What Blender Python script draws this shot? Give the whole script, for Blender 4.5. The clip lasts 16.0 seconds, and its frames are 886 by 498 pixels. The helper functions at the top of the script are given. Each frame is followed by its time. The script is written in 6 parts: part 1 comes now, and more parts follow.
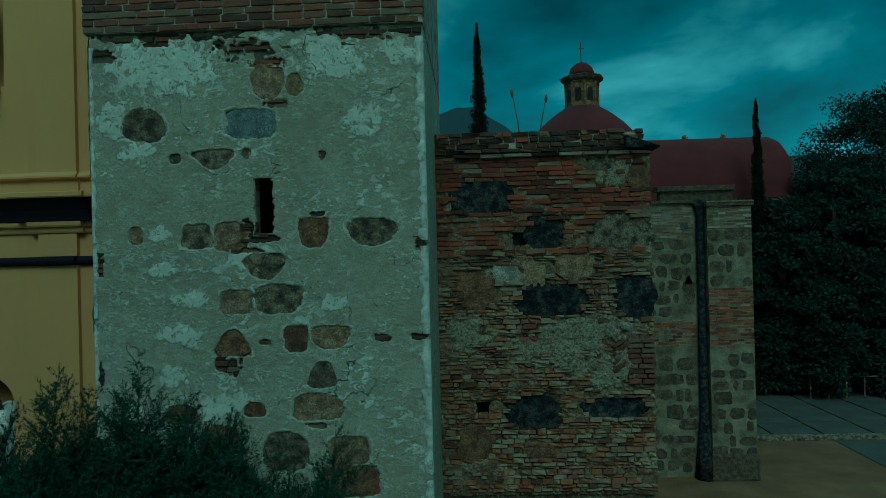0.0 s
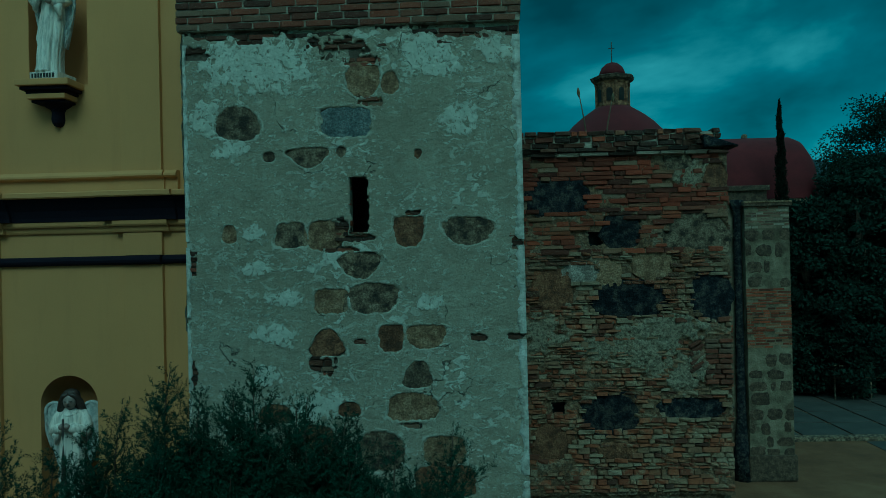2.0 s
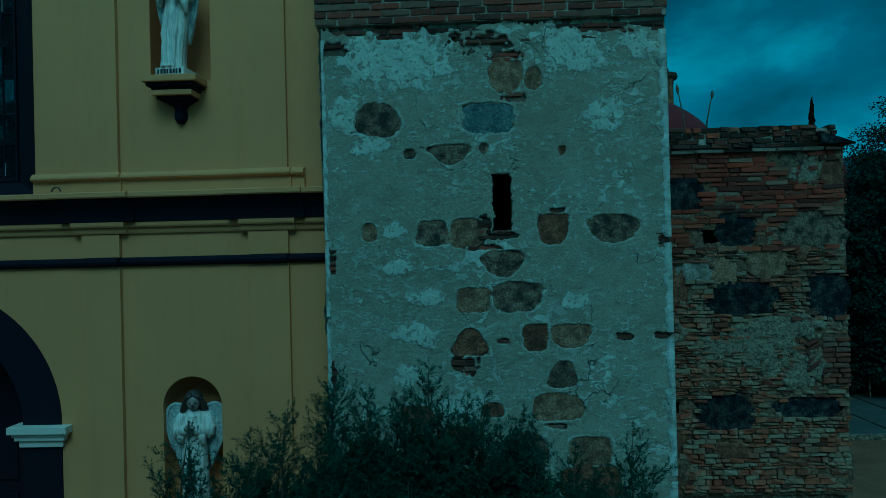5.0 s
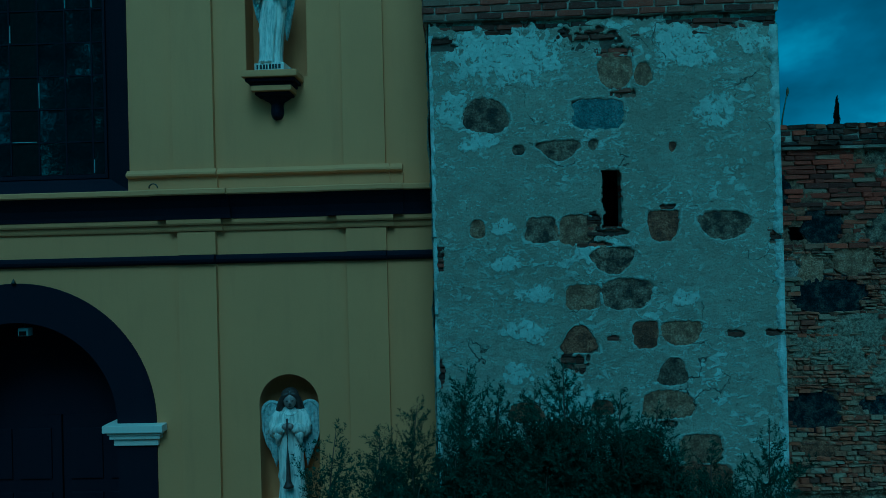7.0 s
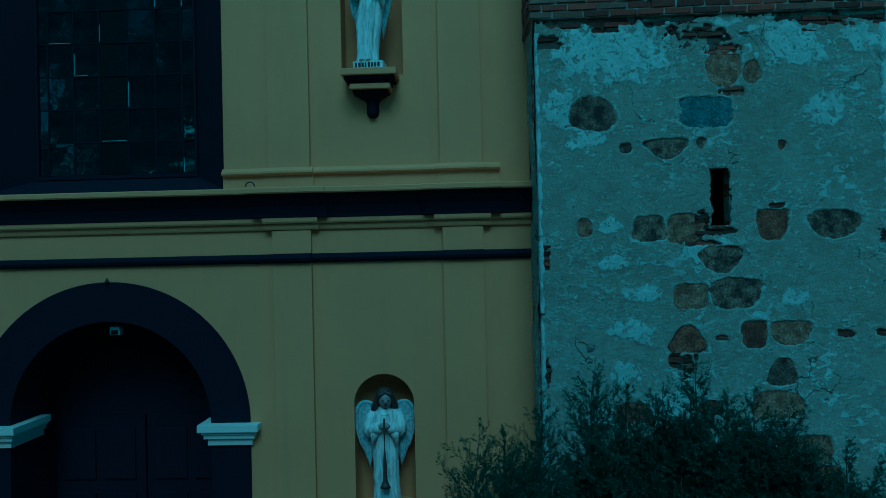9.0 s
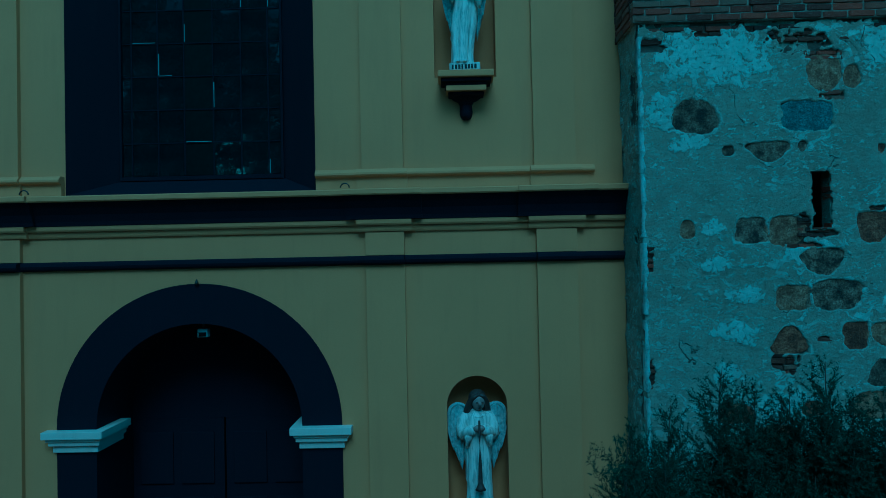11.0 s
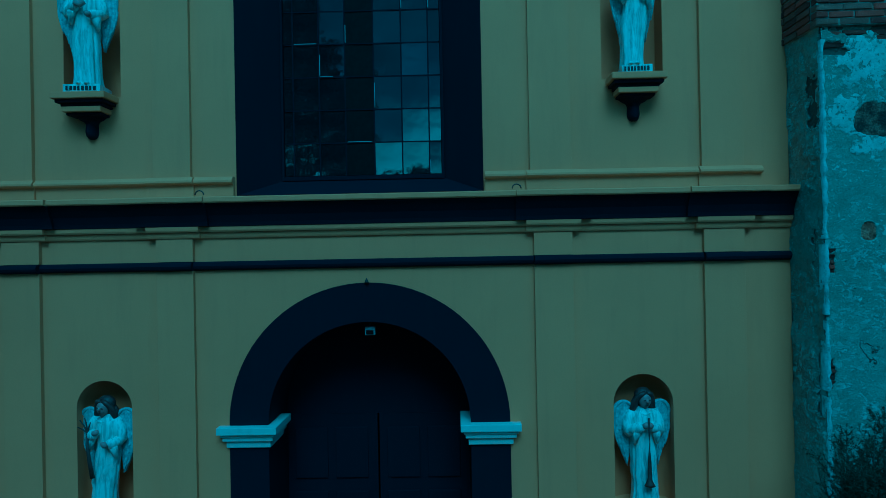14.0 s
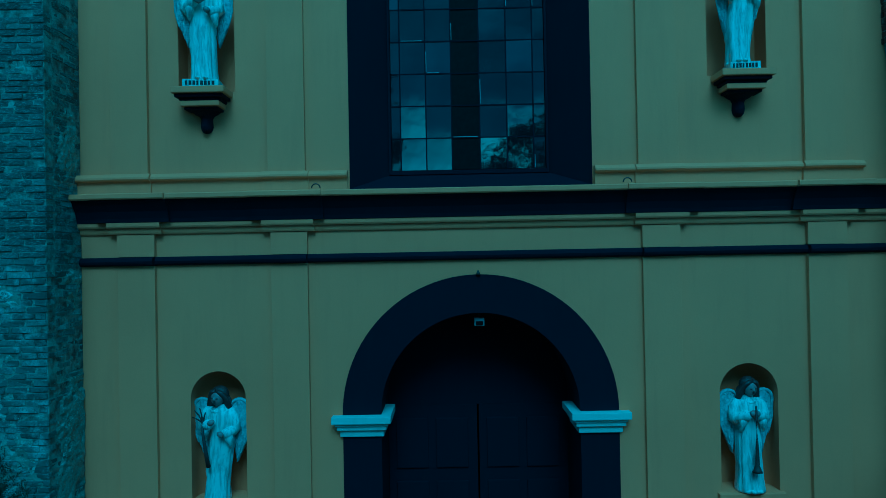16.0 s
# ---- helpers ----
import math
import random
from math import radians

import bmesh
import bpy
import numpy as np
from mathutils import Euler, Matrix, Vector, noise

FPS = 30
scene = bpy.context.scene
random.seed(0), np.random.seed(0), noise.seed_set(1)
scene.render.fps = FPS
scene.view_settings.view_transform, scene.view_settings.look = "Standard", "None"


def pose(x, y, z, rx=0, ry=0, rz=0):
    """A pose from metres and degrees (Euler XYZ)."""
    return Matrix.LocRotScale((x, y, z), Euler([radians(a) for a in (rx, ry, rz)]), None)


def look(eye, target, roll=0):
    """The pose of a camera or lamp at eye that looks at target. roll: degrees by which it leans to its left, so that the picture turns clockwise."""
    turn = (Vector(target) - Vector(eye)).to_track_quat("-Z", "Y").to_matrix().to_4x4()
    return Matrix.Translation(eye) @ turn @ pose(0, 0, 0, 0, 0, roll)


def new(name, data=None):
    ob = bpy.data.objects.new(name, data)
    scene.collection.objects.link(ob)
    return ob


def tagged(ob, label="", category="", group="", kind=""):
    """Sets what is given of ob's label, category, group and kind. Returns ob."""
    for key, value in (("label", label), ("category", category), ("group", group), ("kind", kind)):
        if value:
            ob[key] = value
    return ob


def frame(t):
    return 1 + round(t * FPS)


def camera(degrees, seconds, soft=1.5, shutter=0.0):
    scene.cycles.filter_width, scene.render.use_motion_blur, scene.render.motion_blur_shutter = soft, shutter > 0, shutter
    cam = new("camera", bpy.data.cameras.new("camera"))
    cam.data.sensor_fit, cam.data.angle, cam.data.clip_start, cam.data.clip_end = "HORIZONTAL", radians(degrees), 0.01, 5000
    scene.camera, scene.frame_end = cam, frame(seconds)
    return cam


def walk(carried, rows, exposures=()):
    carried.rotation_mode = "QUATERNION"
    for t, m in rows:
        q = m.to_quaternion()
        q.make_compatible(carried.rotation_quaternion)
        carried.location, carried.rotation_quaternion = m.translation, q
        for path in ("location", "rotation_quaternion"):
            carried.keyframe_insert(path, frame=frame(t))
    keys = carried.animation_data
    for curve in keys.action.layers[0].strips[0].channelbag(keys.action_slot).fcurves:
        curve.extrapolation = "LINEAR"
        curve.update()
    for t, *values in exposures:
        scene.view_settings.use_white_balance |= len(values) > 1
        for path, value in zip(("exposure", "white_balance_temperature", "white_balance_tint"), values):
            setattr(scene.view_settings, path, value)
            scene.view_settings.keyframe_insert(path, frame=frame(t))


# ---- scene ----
cam = camera(66.0, 16.0, soft=0.6)
PATH = [
    (0, (0.701, 0.174, 1.541), (0.617, 2.173, 1.552), -1.4),
    (0.5, (0.447, 0.166, 1.547), (0.364, 2.164, 1.559), -1.4),
    (1, (0.194, 0.163, 1.555), (0.112, 2.161, 1.566), -1.3),
    (1.5, (-0.064, 0.16, 1.548), (-0.145, 2.158, 1.56), -1.3),
    (2, (-0.319, 0.167, 1.552), (-0.4, 2.166, 1.564), -1.3),
    (2.5, (-0.529, 0.168, 1.549), (-0.609, 2.166, 1.561), -1.3),
    (3, (-0.822, 0.166, 1.551), (-0.902, 2.164, 1.562), -1.3),
    (3.5, (-1.041, 0.166, 1.55), (-1.121, 2.164, 1.561), -1.4),
    (4, (-1.344, 0.191, 1.547), (-1.423, 2.189, 1.56), -1.4),
    (4.2, (-1.453, 0.204, 1.552), (-1.53, 2.202, 1.565), -1.4),
    (6.5, (-2.708, 0.219, 1.579), (-2.769, 2.218, 1.585), -1.4),
    (7, (-3.016, 0.221, 1.572), (-3.078, 2.22, 1.581), -1.4),
    (7.5, (-3.253, 0.233, 1.577), (-3.313, 2.232, 1.587), -1.4),
    (8, (-3.572, 0.232, 1.555), (-3.631, 2.231, 1.571), -1.4),
    (8.5, (-3.813, 0.235, 1.557), (-3.869, 2.234, 1.575), -1.4),
    (9, (-4.088, 0.231, 1.544), (-4.157, 2.23, 1.564), -1.3),
    (11.5, (-5.672, 0.172, 1.526), (-5.693, 2.172, 1.563), -1.2),
    (12, (-6.017, 0.138, 1.58), (-6.039, 2.138, 1.607), -1.2),
    (12.5, (-6.265, 0.127, 1.646), (-6.289, 2.127, 1.657), -1.2),
    (13, (-6.583, 0.106, 1.611), (-6.617, 2.106, 1.632), -1.2),
    (13.5, (-6.846, 0.084, 1.63), (-6.881, 2.084, 1.647), -1.2),
    (14, (-7.188, 0.064, 1.673), (-7.229, 2.064, 1.68), -1.1),
    (14.5, (-7.433, 0.037, 1.668), (-7.478, 2.037, 1.675), -1.1),
    (15, (-7.85, -0.024, 1.613), (-7.885, 1.976, 1.629), -1.1),
    (15.5, (-8.174, -0.069, 1.578), (-8.198, 1.931, 1.598), -1.1),
    (16, (-8.599, -0.119, 1.562), (-8.613, 1.881, 1.58), -1.1),
]
LIFT = 4.7
EXPOSURES = [(0.0, -0.98, 4480, -56), (4.2, -1.33, 3560, -55), (6.3, -1.34, 3080, -49), (9.2, -1.24, 2880, -46.5), (11.3, -1.12, 2740, -45), (16.0, -0.85, 2480, -45)]
walk(cam, [(t, Matrix.Translation((0, 0, LIFT)) @ look(eye, target, roll)) for t, eye, target, roll in PATH], EXPOSURES)

# ---- light ----
SUN_DIR = Vector((-0.06, 0.7, -0.74))
world = bpy.data.worlds.new("overcast_sky")
scene.world = world
world.use_nodes = True


def wire(nt, a, b):
    nt.links.new(a, b)


def build_world():
    nt = world.node_tree
    nt.nodes.clear()
    out = nt.nodes.new("ShaderNodeOutputWorld")
    bg = nt.nodes.new("ShaderNodeBackground")
    bg.inputs["Strength"].default_value = 0.05
    sky = nt.nodes.new("ShaderNodeTexSky")
    sky.sky_type, sky.sun_disc = "NISHITA", False
    sky.sun_elevation, sky.sun_rotation = radians(46), radians(175)
    sky.dust_density = 3.0
    tc = nt.nodes.new("ShaderNodeTexCoord")
    mp = nt.nodes.new("ShaderNodeMapping")
    mp.inputs["Scale"].default_value = (1.0, 1.0, 1.9)
    mp.inputs["Rotation"].default_value = (0.1, -0.25, 0.9)
    wire(nt, tc.outputs["Generated"], mp.inputs["Vector"])
    big = nt.nodes.new("ShaderNodeTexNoise")
    big.inputs["Scale"].default_value, big.inputs["Detail"].default_value = 2.6, 8.0
    big.inputs["Roughness"].default_value, big.inputs["Distortion"].default_value = 0.5, 0.2
    wire(nt, mp.outputs["Vector"], big.inputs["Vector"])
    ramp = nt.nodes.new("ShaderNodeValToRGB")
    ramp.color_ramp.elements[0].position, ramp.color_ramp.elements[0].color = 0.35, (0.55, 1.5, 2.1, 1)
    ramp.color_ramp.elements[1].position, ramp.color_ramp.elements[1].color = 0.63, (5.0, 9.6, 10.9, 1)
    mid = ramp.color_ramp.elements.new(0.48)
    mid.color = (1.25, 3.4, 4.6, 1)
    wire(nt, big.outputs["Fac"], ramp.inputs["Fac"])
    mix = nt.nodes.new("ShaderNodeMix")
    mix.data_type = "RGBA"
    mix.inputs["Factor"].default_value = 0.92
    wire(nt, sky.outputs["Color"], mix.inputs["A"])
    wire(nt, ramp.outputs["Color"], mix.inputs["B"])
    # an overcast sky, brighter along the horizon, heavy above it and brightest overhead
    sep = nt.nodes.new("ShaderNodeSeparateXYZ")
    wire(nt, tc.outputs["Generated"], sep.inputs["Vector"])
    tall = nt.nodes.new("ShaderNodeValToRGB")
    el = tall.color_ramp.elements
    el[0].position, el[0].color = 0.05, (2.5, 2.35, 2.2, 1)
    el[1].position, el[1].color = 0.9, (4.5, 3.0, 2.7, 1)
    for at, tone in ((0.13, (2.2, 2.1, 2.0, 1)), (0.22, (1.65, 1.6, 1.6, 1)), (0.32, (1.1, 1.1, 1.1, 1)), (0.5, (1.5, 1.35, 1.25, 1))):
        el.new(at).color = tone
    wire(nt, sep.outputs["Z"], tall.inputs["Fac"])
    grade = nt.nodes.new("ShaderNodeMix")
    grade.data_type, grade.blend_type = "RGBA", "MULTIPLY"
    grade.inputs["Factor"].default_value = 1.0
    wire(nt, mix.outputs["Result"], grade.inputs["A"])
    wire(nt, tall.outputs["Color"], grade.inputs["B"])
    # thinner cloud towards the low sun, behind the camera
    south = nt.nodes.new("ShaderNodeMapRange")
    south.interpolation_type = "SMOOTHSTEP"
    south.inputs["From Min"].default_value, south.inputs["From Max"].default_value = -0.8, -1.0
    wire(nt, sep.outputs["Y"], south.inputs["Value"])
    low = nt.nodes.new("ShaderNodeMapRange")
    low.interpolation_type = "SMOOTHSTEP"
    low.inputs["From Min"].default_value, low.inputs["From Max"].default_value = 0.21, 0.1
    wire(nt, sep.outputs["Z"], low.inputs["Value"])
    share = nt.nodes.new("ShaderNodeMath")
    share.operation = "MULTIPLY"
    wire(nt, south.outputs["Result"], share.inputs[0])
    wire(nt, low.outputs["Result"], share.inputs[1])
    glow = nt.nodes.new("ShaderNodeMix")
    glow.data_type = "RGBA"
    glow.inputs["A"].default_value, glow.inputs["B"].default_value = (1, 1, 1, 1), (11.0, 7.0, 5.0, 1)
    wire(nt, share.outputs["Value"], glow.inputs["Factor"])
    bright = nt.nodes.new("ShaderNodeVectorMath")
    bright.operation = "MULTIPLY"
    wire(nt, grade.outputs["Result"], bright.inputs[0])
    wire(nt, glow.outputs["Result"], bright.inputs[1])
    wire(nt, bright.outputs["Vector"], bg.inputs["Color"])
    wire(nt, bg.outputs["Background"], out.inputs["Surface"])


build_world()
sun = new("sun", bpy.data.lights.new("sun", "SUN"))
sun.data.energy, sun.data.angle, sun.data.color = 1.45, radians(28), (1.0, 0.97, 0.92)
sun.matrix_world = look((0, 0, 40), Vector((0, 0, 40)) + SUN_DIR)


# ---- materials ----
class Mat:
    """A small node-graph helper for procedural materials."""

    def __init__(self, name, rough=0.8, metal=0.0, spec=0.5):
        self.m = bpy.data.materials.new(name)
        self.m.use_nodes = True
        self.nt = self.m.node_tree
        self.bsdf = self.nt.nodes["Principled BSDF"]
        self.bsdf.inputs["Roughness"].default_value = rough
        self.bsdf.inputs["Metallic"].default_value = metal
        self.bsdf.inputs["Specular IOR Level"].default_value = spec
        self.tc = self.nt.nodes.new("ShaderNodeTexCoord")
        self.vec = self.tc.outputs["Object"]

    def noise(self, scale, detail=4.0, rough=0.55, stretch=None, distort=0.0):
        n = self.nt.nodes.new("ShaderNodeTexNoise")
        n.inputs["Scale"].default_value, n.inputs["Detail"].default_value = scale, detail
        n.inputs["Roughness"].default_value, n.inputs["Distortion"].default_value = rough, distort
        src = self.vec
        if stretch:
            mp = self.nt.nodes.new("ShaderNodeMapping")
            mp.inputs["Scale"].default_value = stretch
            wire(self.nt, src, mp.inputs["Vector"])
            src = mp.outputs["Vector"]
        wire(self.nt, src, n.inputs["Vector"])
        return n.outputs["Fac"]

    def ramp(self, fac, stops):
        r = self.nt.nodes.new("ShaderNodeValToRGB")
        el = r.color_ramp.elements
        while len(el) < len(stops):
            el.new(0.5)
        for e, (p, c) in zip(el, stops):
            e.position = p
            e.color = (*c, 1) if isinstance(c, tuple) else (c, c, c, 1)
        wire(self.nt, fac, r.inputs["Fac"])
        return r.outputs["Color"]

    def mix(self, fac, a, b, mode="MIX"):
        m = self.nt.nodes.new("ShaderNodeMix")
        m.data_type, m.blend_type = "RGBA", mode
        for sock, v in ((m.inputs["Factor"], fac), (m.inputs["A"], a), (m.inputs["B"], b)):
            if isinstance(v, (int, float)):
                sock.default_value = v if sock.name == "Factor" else (v, v, v, 1)
            elif isinstance(v, tuple):
                sock.default_value = (*v, 1)
            else:
                wire(self.nt, v, sock)
        return m.outputs["Result"]

    def math(self, op, a, b=0.0, clamp=False):
        m = self.nt.nodes.new("ShaderNodeMath")
        m.operation, m.use_clamp = op, clamp
        for sock, v in zip(m.inputs, (a, b)):
            if isinstance(v, (int, float)):
                sock.default_value = v
            else:
                wire(self.nt, v, sock)
        return m.outputs["Value"]

    def random(self):
        return self.nt.nodes.new("ShaderNodeObjectInfo").outputs["Random"]

    def island(self):
        return self.nt.nodes.new("ShaderNodeNewGeometry").outputs["Random Per Island"]

    def attr(self, name):
        a = self.nt.nodes.new("ShaderNodeAttribute")
        a.attribute_name = name
        return a.outputs["Fac"]

    def color(self, c):
        sock = self.bsdf.inputs["Base Color"]
        if isinstance(c, tuple):
            sock.default_value = (*c, 1)
        else:
            wire(self.nt, c, sock)
        return self

    def bump(self, height, strength=0.4, dist=0.01):
        b = self.nt.nodes.new("ShaderNodeBump")
        b.inputs["Strength"].default_value, b.inputs["Distance"].default_value = strength, dist
        wire(self.nt, height, b.inputs["Height"])
        wire(self.nt, b.outputs["Normal"], self.bsdf.inputs["Normal"])
        return self

    def rough(self, sock):
        wire(self.nt, sock, self.bsdf.inputs["Roughness"])
        return self


def simple(name, stops, scale, rough=0.85, bump=0.4, dist=0.01, detail=6, joined=False, metal=0.0):
    k = Mat(name, rough, metal)
    g = k.ramp(k.noise(scale, detail, 0.62), stops)
    if joined:
        g = k.mix(1.0, g, k.math("ADD", k.math("MULTIPLY", k.island(), 0.7), 0.6), "MULTIPLY")
    k.color(g).bump(k.noise(scale * 6, 6, 0.65), bump, dist)
    return k.m


def paint(name, base, dirt, rough=0.75, scale=1.0, streak=0.5):
    k = Mat(name, rough)
    a = k.ramp(k.noise(0.8 * scale, 5, 0.6), [(0.3, tuple(c * 0.9 for c in base)), (0.7, base)])
    s = k.math("MULTIPLY", k.ramp(k.noise(5 * scale, 5, 0.65, (1, 1, 0.12)), [(0.52, 0.0), (0.78, 1.0)]), streak)
    a = k.mix(s, a, dirt)
    f = k.noise(60, 4, 0.6)
    a = k.mix(k.math("MULTIPLY", f, 0.14), a, dirt)
    k.color(a).bump(k.noise(35, 5, 0.65), 0.25, 0.006)
    return k.m


YELLOW = paint("ochre_limewash", (0.54, 0.315, 0.12), (0.32, 0.183, 0.076), 0.82, 1.0, 0.25)
MAROON = paint("dark_maroon_paint", (0.011, 0.009, 0.019), (0.018, 0.014, 0.023), 0.85, 1.4, 0.5)
MAROON.node_tree.nodes["Principled BSDF"].inputs["Specular IOR Level"].default_value = 0.15
WHITE_TRIM = paint("white_trim_paint", (0.78, 0.72, 0.64), (0.46, 0.42, 0.36), 0.6, 2.0, 0.35)
# wall ochre made darker and browner: the niches' shade put into the colour
NICHE = paint("shaded_niche_ochre", (0.46, 0.25, 0.09), (0.26, 0.14, 0.06), 0.85, 2.0, 0.3)


def make_plaster():
    k = Mat("weathered_lime_plaster", 0.92)
    g = k.ramp(k.noise(0.9, 5, 0.6), [(0.3, (0.3, 0.28, 0.212)), (0.5, (0.355, 0.335, 0.26)), (0.72, (0.42, 0.4, 0.32))])
    # trowel drags, faint damp stains and a fine grain
    drag = k.noise(5, 7, 0.68, (0.75, 1, 1.35), 0.9)
    g = k.mix(k.math("MULTIPLY", k.ramp(drag, [(0.38, 1.0), (0.55, 0.0)]), 0.42), g, (0.19, 0.17, 0.125))
    g = k.mix(k.math("MULTIPLY", k.ramp(k.noise(2.4, 6, 0.65), [(0.52, 0.0), (0.7, 1.0)]), 0.3), g, (0.24, 0.22, 0.165))
    grain = k.noise(48, 4, 0.7)
    g = k.mix(k.math("MULTIPLY", k.ramp(grain, [(0.38, 1.0), (0.48, 0.0)]), 0.5), g, (0.19, 0.17, 0.13))
    # white flecks of older limewash, gathered in loose drifts
    drift = k.ramp(k.noise(1.25, 4, 0.6), [(0.44, 0.0), (0.62, 1.0)])
    drift2 = k.ramp(k.noise(2.1, 3, 0.6, (0.6, 1, 1.5)), [(0.42, 0.12), (0.62, 1.0)])
    fleck = k.math("MULTIPLY", k.ramp(k.noise(10, 6, 0.66, (0.8, 1, 1.25), 0.9), [(0.535, 0.0), (0.57, 1.0)]), drift)
    speck = k.math("MULTIPLY", k.ramp(k.noise(23, 5, 0.62, (0.75, 1, 1.3), 0.5), [(0.572, 0.0), (0.6, 1.0)]), drift2)
    lime = k.attr("lime")
    edge = k.math("ADD", lime, k.math("MULTIPLY", k.math("SUBTRACT", k.noise(11, 9, 0.72, (1, 1, 0.85), 0.6), 0.5), 4.4))
    limem = k.math("MULTIPLY", k.ramp(edge, [(0.52, 0.0), (0.66, 1.0)]), k.ramp(lime, [(0.02, 0.0), (0.25, 1.0)]))
    hole = k.ramp(k.noise(21, 4, 0.6, (1.1, 1, 0.8), 0.5), [(0.375, 0.0), (0.41, 1.0)])
    limem = k.math("MULTIPLY", limem, hole)
    rim = k.math("MULTIPLY", k.attr("rim"), k.ramp(k.noise(12, 6, 0.7), [(0.44, 0.0), (0.56, 0.7)]))
    both = k.math("MAXIMUM", k.math("MAXIMUM", k.math("MULTIPLY", limem, 0.8), rim), k.math("MAXIMUM", k.math("MULTIPLY", fleck, 0.92), k.math("MULTIPLY", speck, 0.85)))
    white = k.ramp(k.noise(9, 5, 0.6), [(0.3, (0.56, 0.57, 0.5)), (0.7, (0.75, 0.76, 0.69))])
    g = k.mix(both, g, white)
    pit = k.math("MULTIPLY", k.ramp(k.noise(17, 5, 0.7, (0.8, 1, 1.2), 0.5), [(0.325, 1.0), (0.355, 0.0)]), k.ramp(k.noise(1.7, 3, 0.5), [(0.4, 0.25), (0.6, 1.0)]))
    g = k.mix(k.math("MULTIPLY", pit, 0.85), g, (0.06, 0.05, 0.04))
    # hairline cracks
    vor = k.nt.nodes.new("ShaderNodeTexVoronoi")
    vor.feature = "DISTANCE_TO_EDGE"
    vor.inputs["Scale"].default_value = 0.9
    warp = k.nt.nodes.new("ShaderNodeVectorMath")
    warp.operation = "ADD"
    bend = k.nt.nodes.new("ShaderNodeTexNoise")
    bend.inputs["Scale"].default_value, bend.inputs["Detail"].default_value = 2.2, 5.0
    wire(k.nt, k.vec, bend.inputs["Vector"])
    wire(k.nt, k.vec, warp.inputs[0])
    wire(k.nt, bend.outputs["Color"], warp.inputs[1])
    wire(k.nt, warp.outputs["Vector"], vor.inputs["Vector"])
    crack = k.math("MULTIPLY", k.ramp(vor.outputs["Distance"], [(0.002, 1.0), (0.006, 0.0)]), k.ramp(k.noise(1.3, 3, 0.5), [(0.6, 0.0), (0.63, 1.0)]))
    g = k.mix(k.math("MULTIPLY", crack, 0.85), g, (0.05, 0.042, 0.035))
    # darker where the skin sinks round stones: recess shade put into the colour
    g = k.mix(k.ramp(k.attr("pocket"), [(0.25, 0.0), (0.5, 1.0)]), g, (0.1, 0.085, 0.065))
    h = k.math("ADD", k.math("MULTIPLY", drag, 0.35), k.math("ADD", k.math("MULTIPLY", k.noise(24, 7, 0.74), 0.7), k.math("MULTIPLY", both, 0.3)))
    h = k.math("SUBTRACT", h, k.math("ADD", k.math("MULTIPLY", pit, 0.8), k.math("MULTIPLY", crack, 0.8)))
    k.color(g).bump(h, 0.9, 0.03)
    return k.m


PLASTER = make_plaster()


def stone_mat(name, a, b, c):
    k = Mat(name, 0.9)
    g = k.ramp(k.noise(9, 7, 0.68), [(0.4, a), (0.5, b), (0.6, c)])
    v = k.math("ADD", k.math("MULTIPLY", k.random(), 0.5), 0.92)
    g = k.mix(1.0, g, v, "MULTIPLY")
    g = k.mix(k.ramp(k.noise(45, 5, 0.7), [(0.42, 0.6), (0.6, 0.0)]), g, tuple(x * 0.4 for x in a))
    k.color(g).bump(k.noise(16, 9, 0.75), 1.0, 0.05)
    return k.m


STONE_TAN = stone_mat("tan_sandstone", (0.16, 0.105, 0.06), (0.29, 0.2, 0.115), (0.4, 0.3, 0.19))
STONE_BROWN = stone_mat("brown_stone", (0.09, 0.05, 0.028), (0.19, 0.1, 0.052), (0.28, 0.165, 0.09))
STONE_MOTTLED = stone_mat("mottled_dark_stone", (0.04, 0.034, 0.026), (0.17, 0.13, 0.085), (0.32, 0.26, 0.18))
STONE_DARK = stone_mat("dark_basalt_stone", (0.012, 0.014, 0.019), (0.03, 0.033, 0.042), (0.1, 0.095, 0.085))
STONE_SQUARED = stone_mat("squared_grey_brown_stone", (0.05, 0.036, 0.024), (0.09, 0.064, 0.042), (0.15, 0.11, 0.075))
STONE_WHITE = stone_mat("pale_limestone", (0.22, 0.2, 0.17), (0.36, 0.33, 0.28), (0.5, 0.47, 0.41))
STONE_BLUE = stone_mat("blue_grey_stone", (0.13, 0.15, 0.16), (0.2, 0.23, 0.24), (0.27, 0.29, 0.29))


STONE_DARK.node_tree.nodes["Principled BSDF"].inputs["Specular IOR Level"].default_value = 0.12


def brick_mat(name, palette, dust, joined=False, worn=(0.58, 0.7, 0.55)):
    k = Mat(name, 0.9)
    r = k.island() if joined else k.random()
    g = k.ramp(r, palette)
    g = k.mix(k.math("MULTIPLY", k.noise(14, 6, 0.65), 0.45), g, tuple(x * 0.35 for x in palette[0][1]))
    g = k.mix(k.ramp(k.noise(6, 7, 0.7), [(worn[0], 0.0), (worn[1], worn[2])]), g, dust)
    g = k.mix(k.ramp(k.noise(38, 5, 0.7), [(0.36, 0.55), (0.47, 0.0)]), g, tuple(x * 0.3 for x in palette[0][1]))
    k.color(g).bump(k.noise(40, 7, 0.7), 0.8, 0.012)
    return k.m


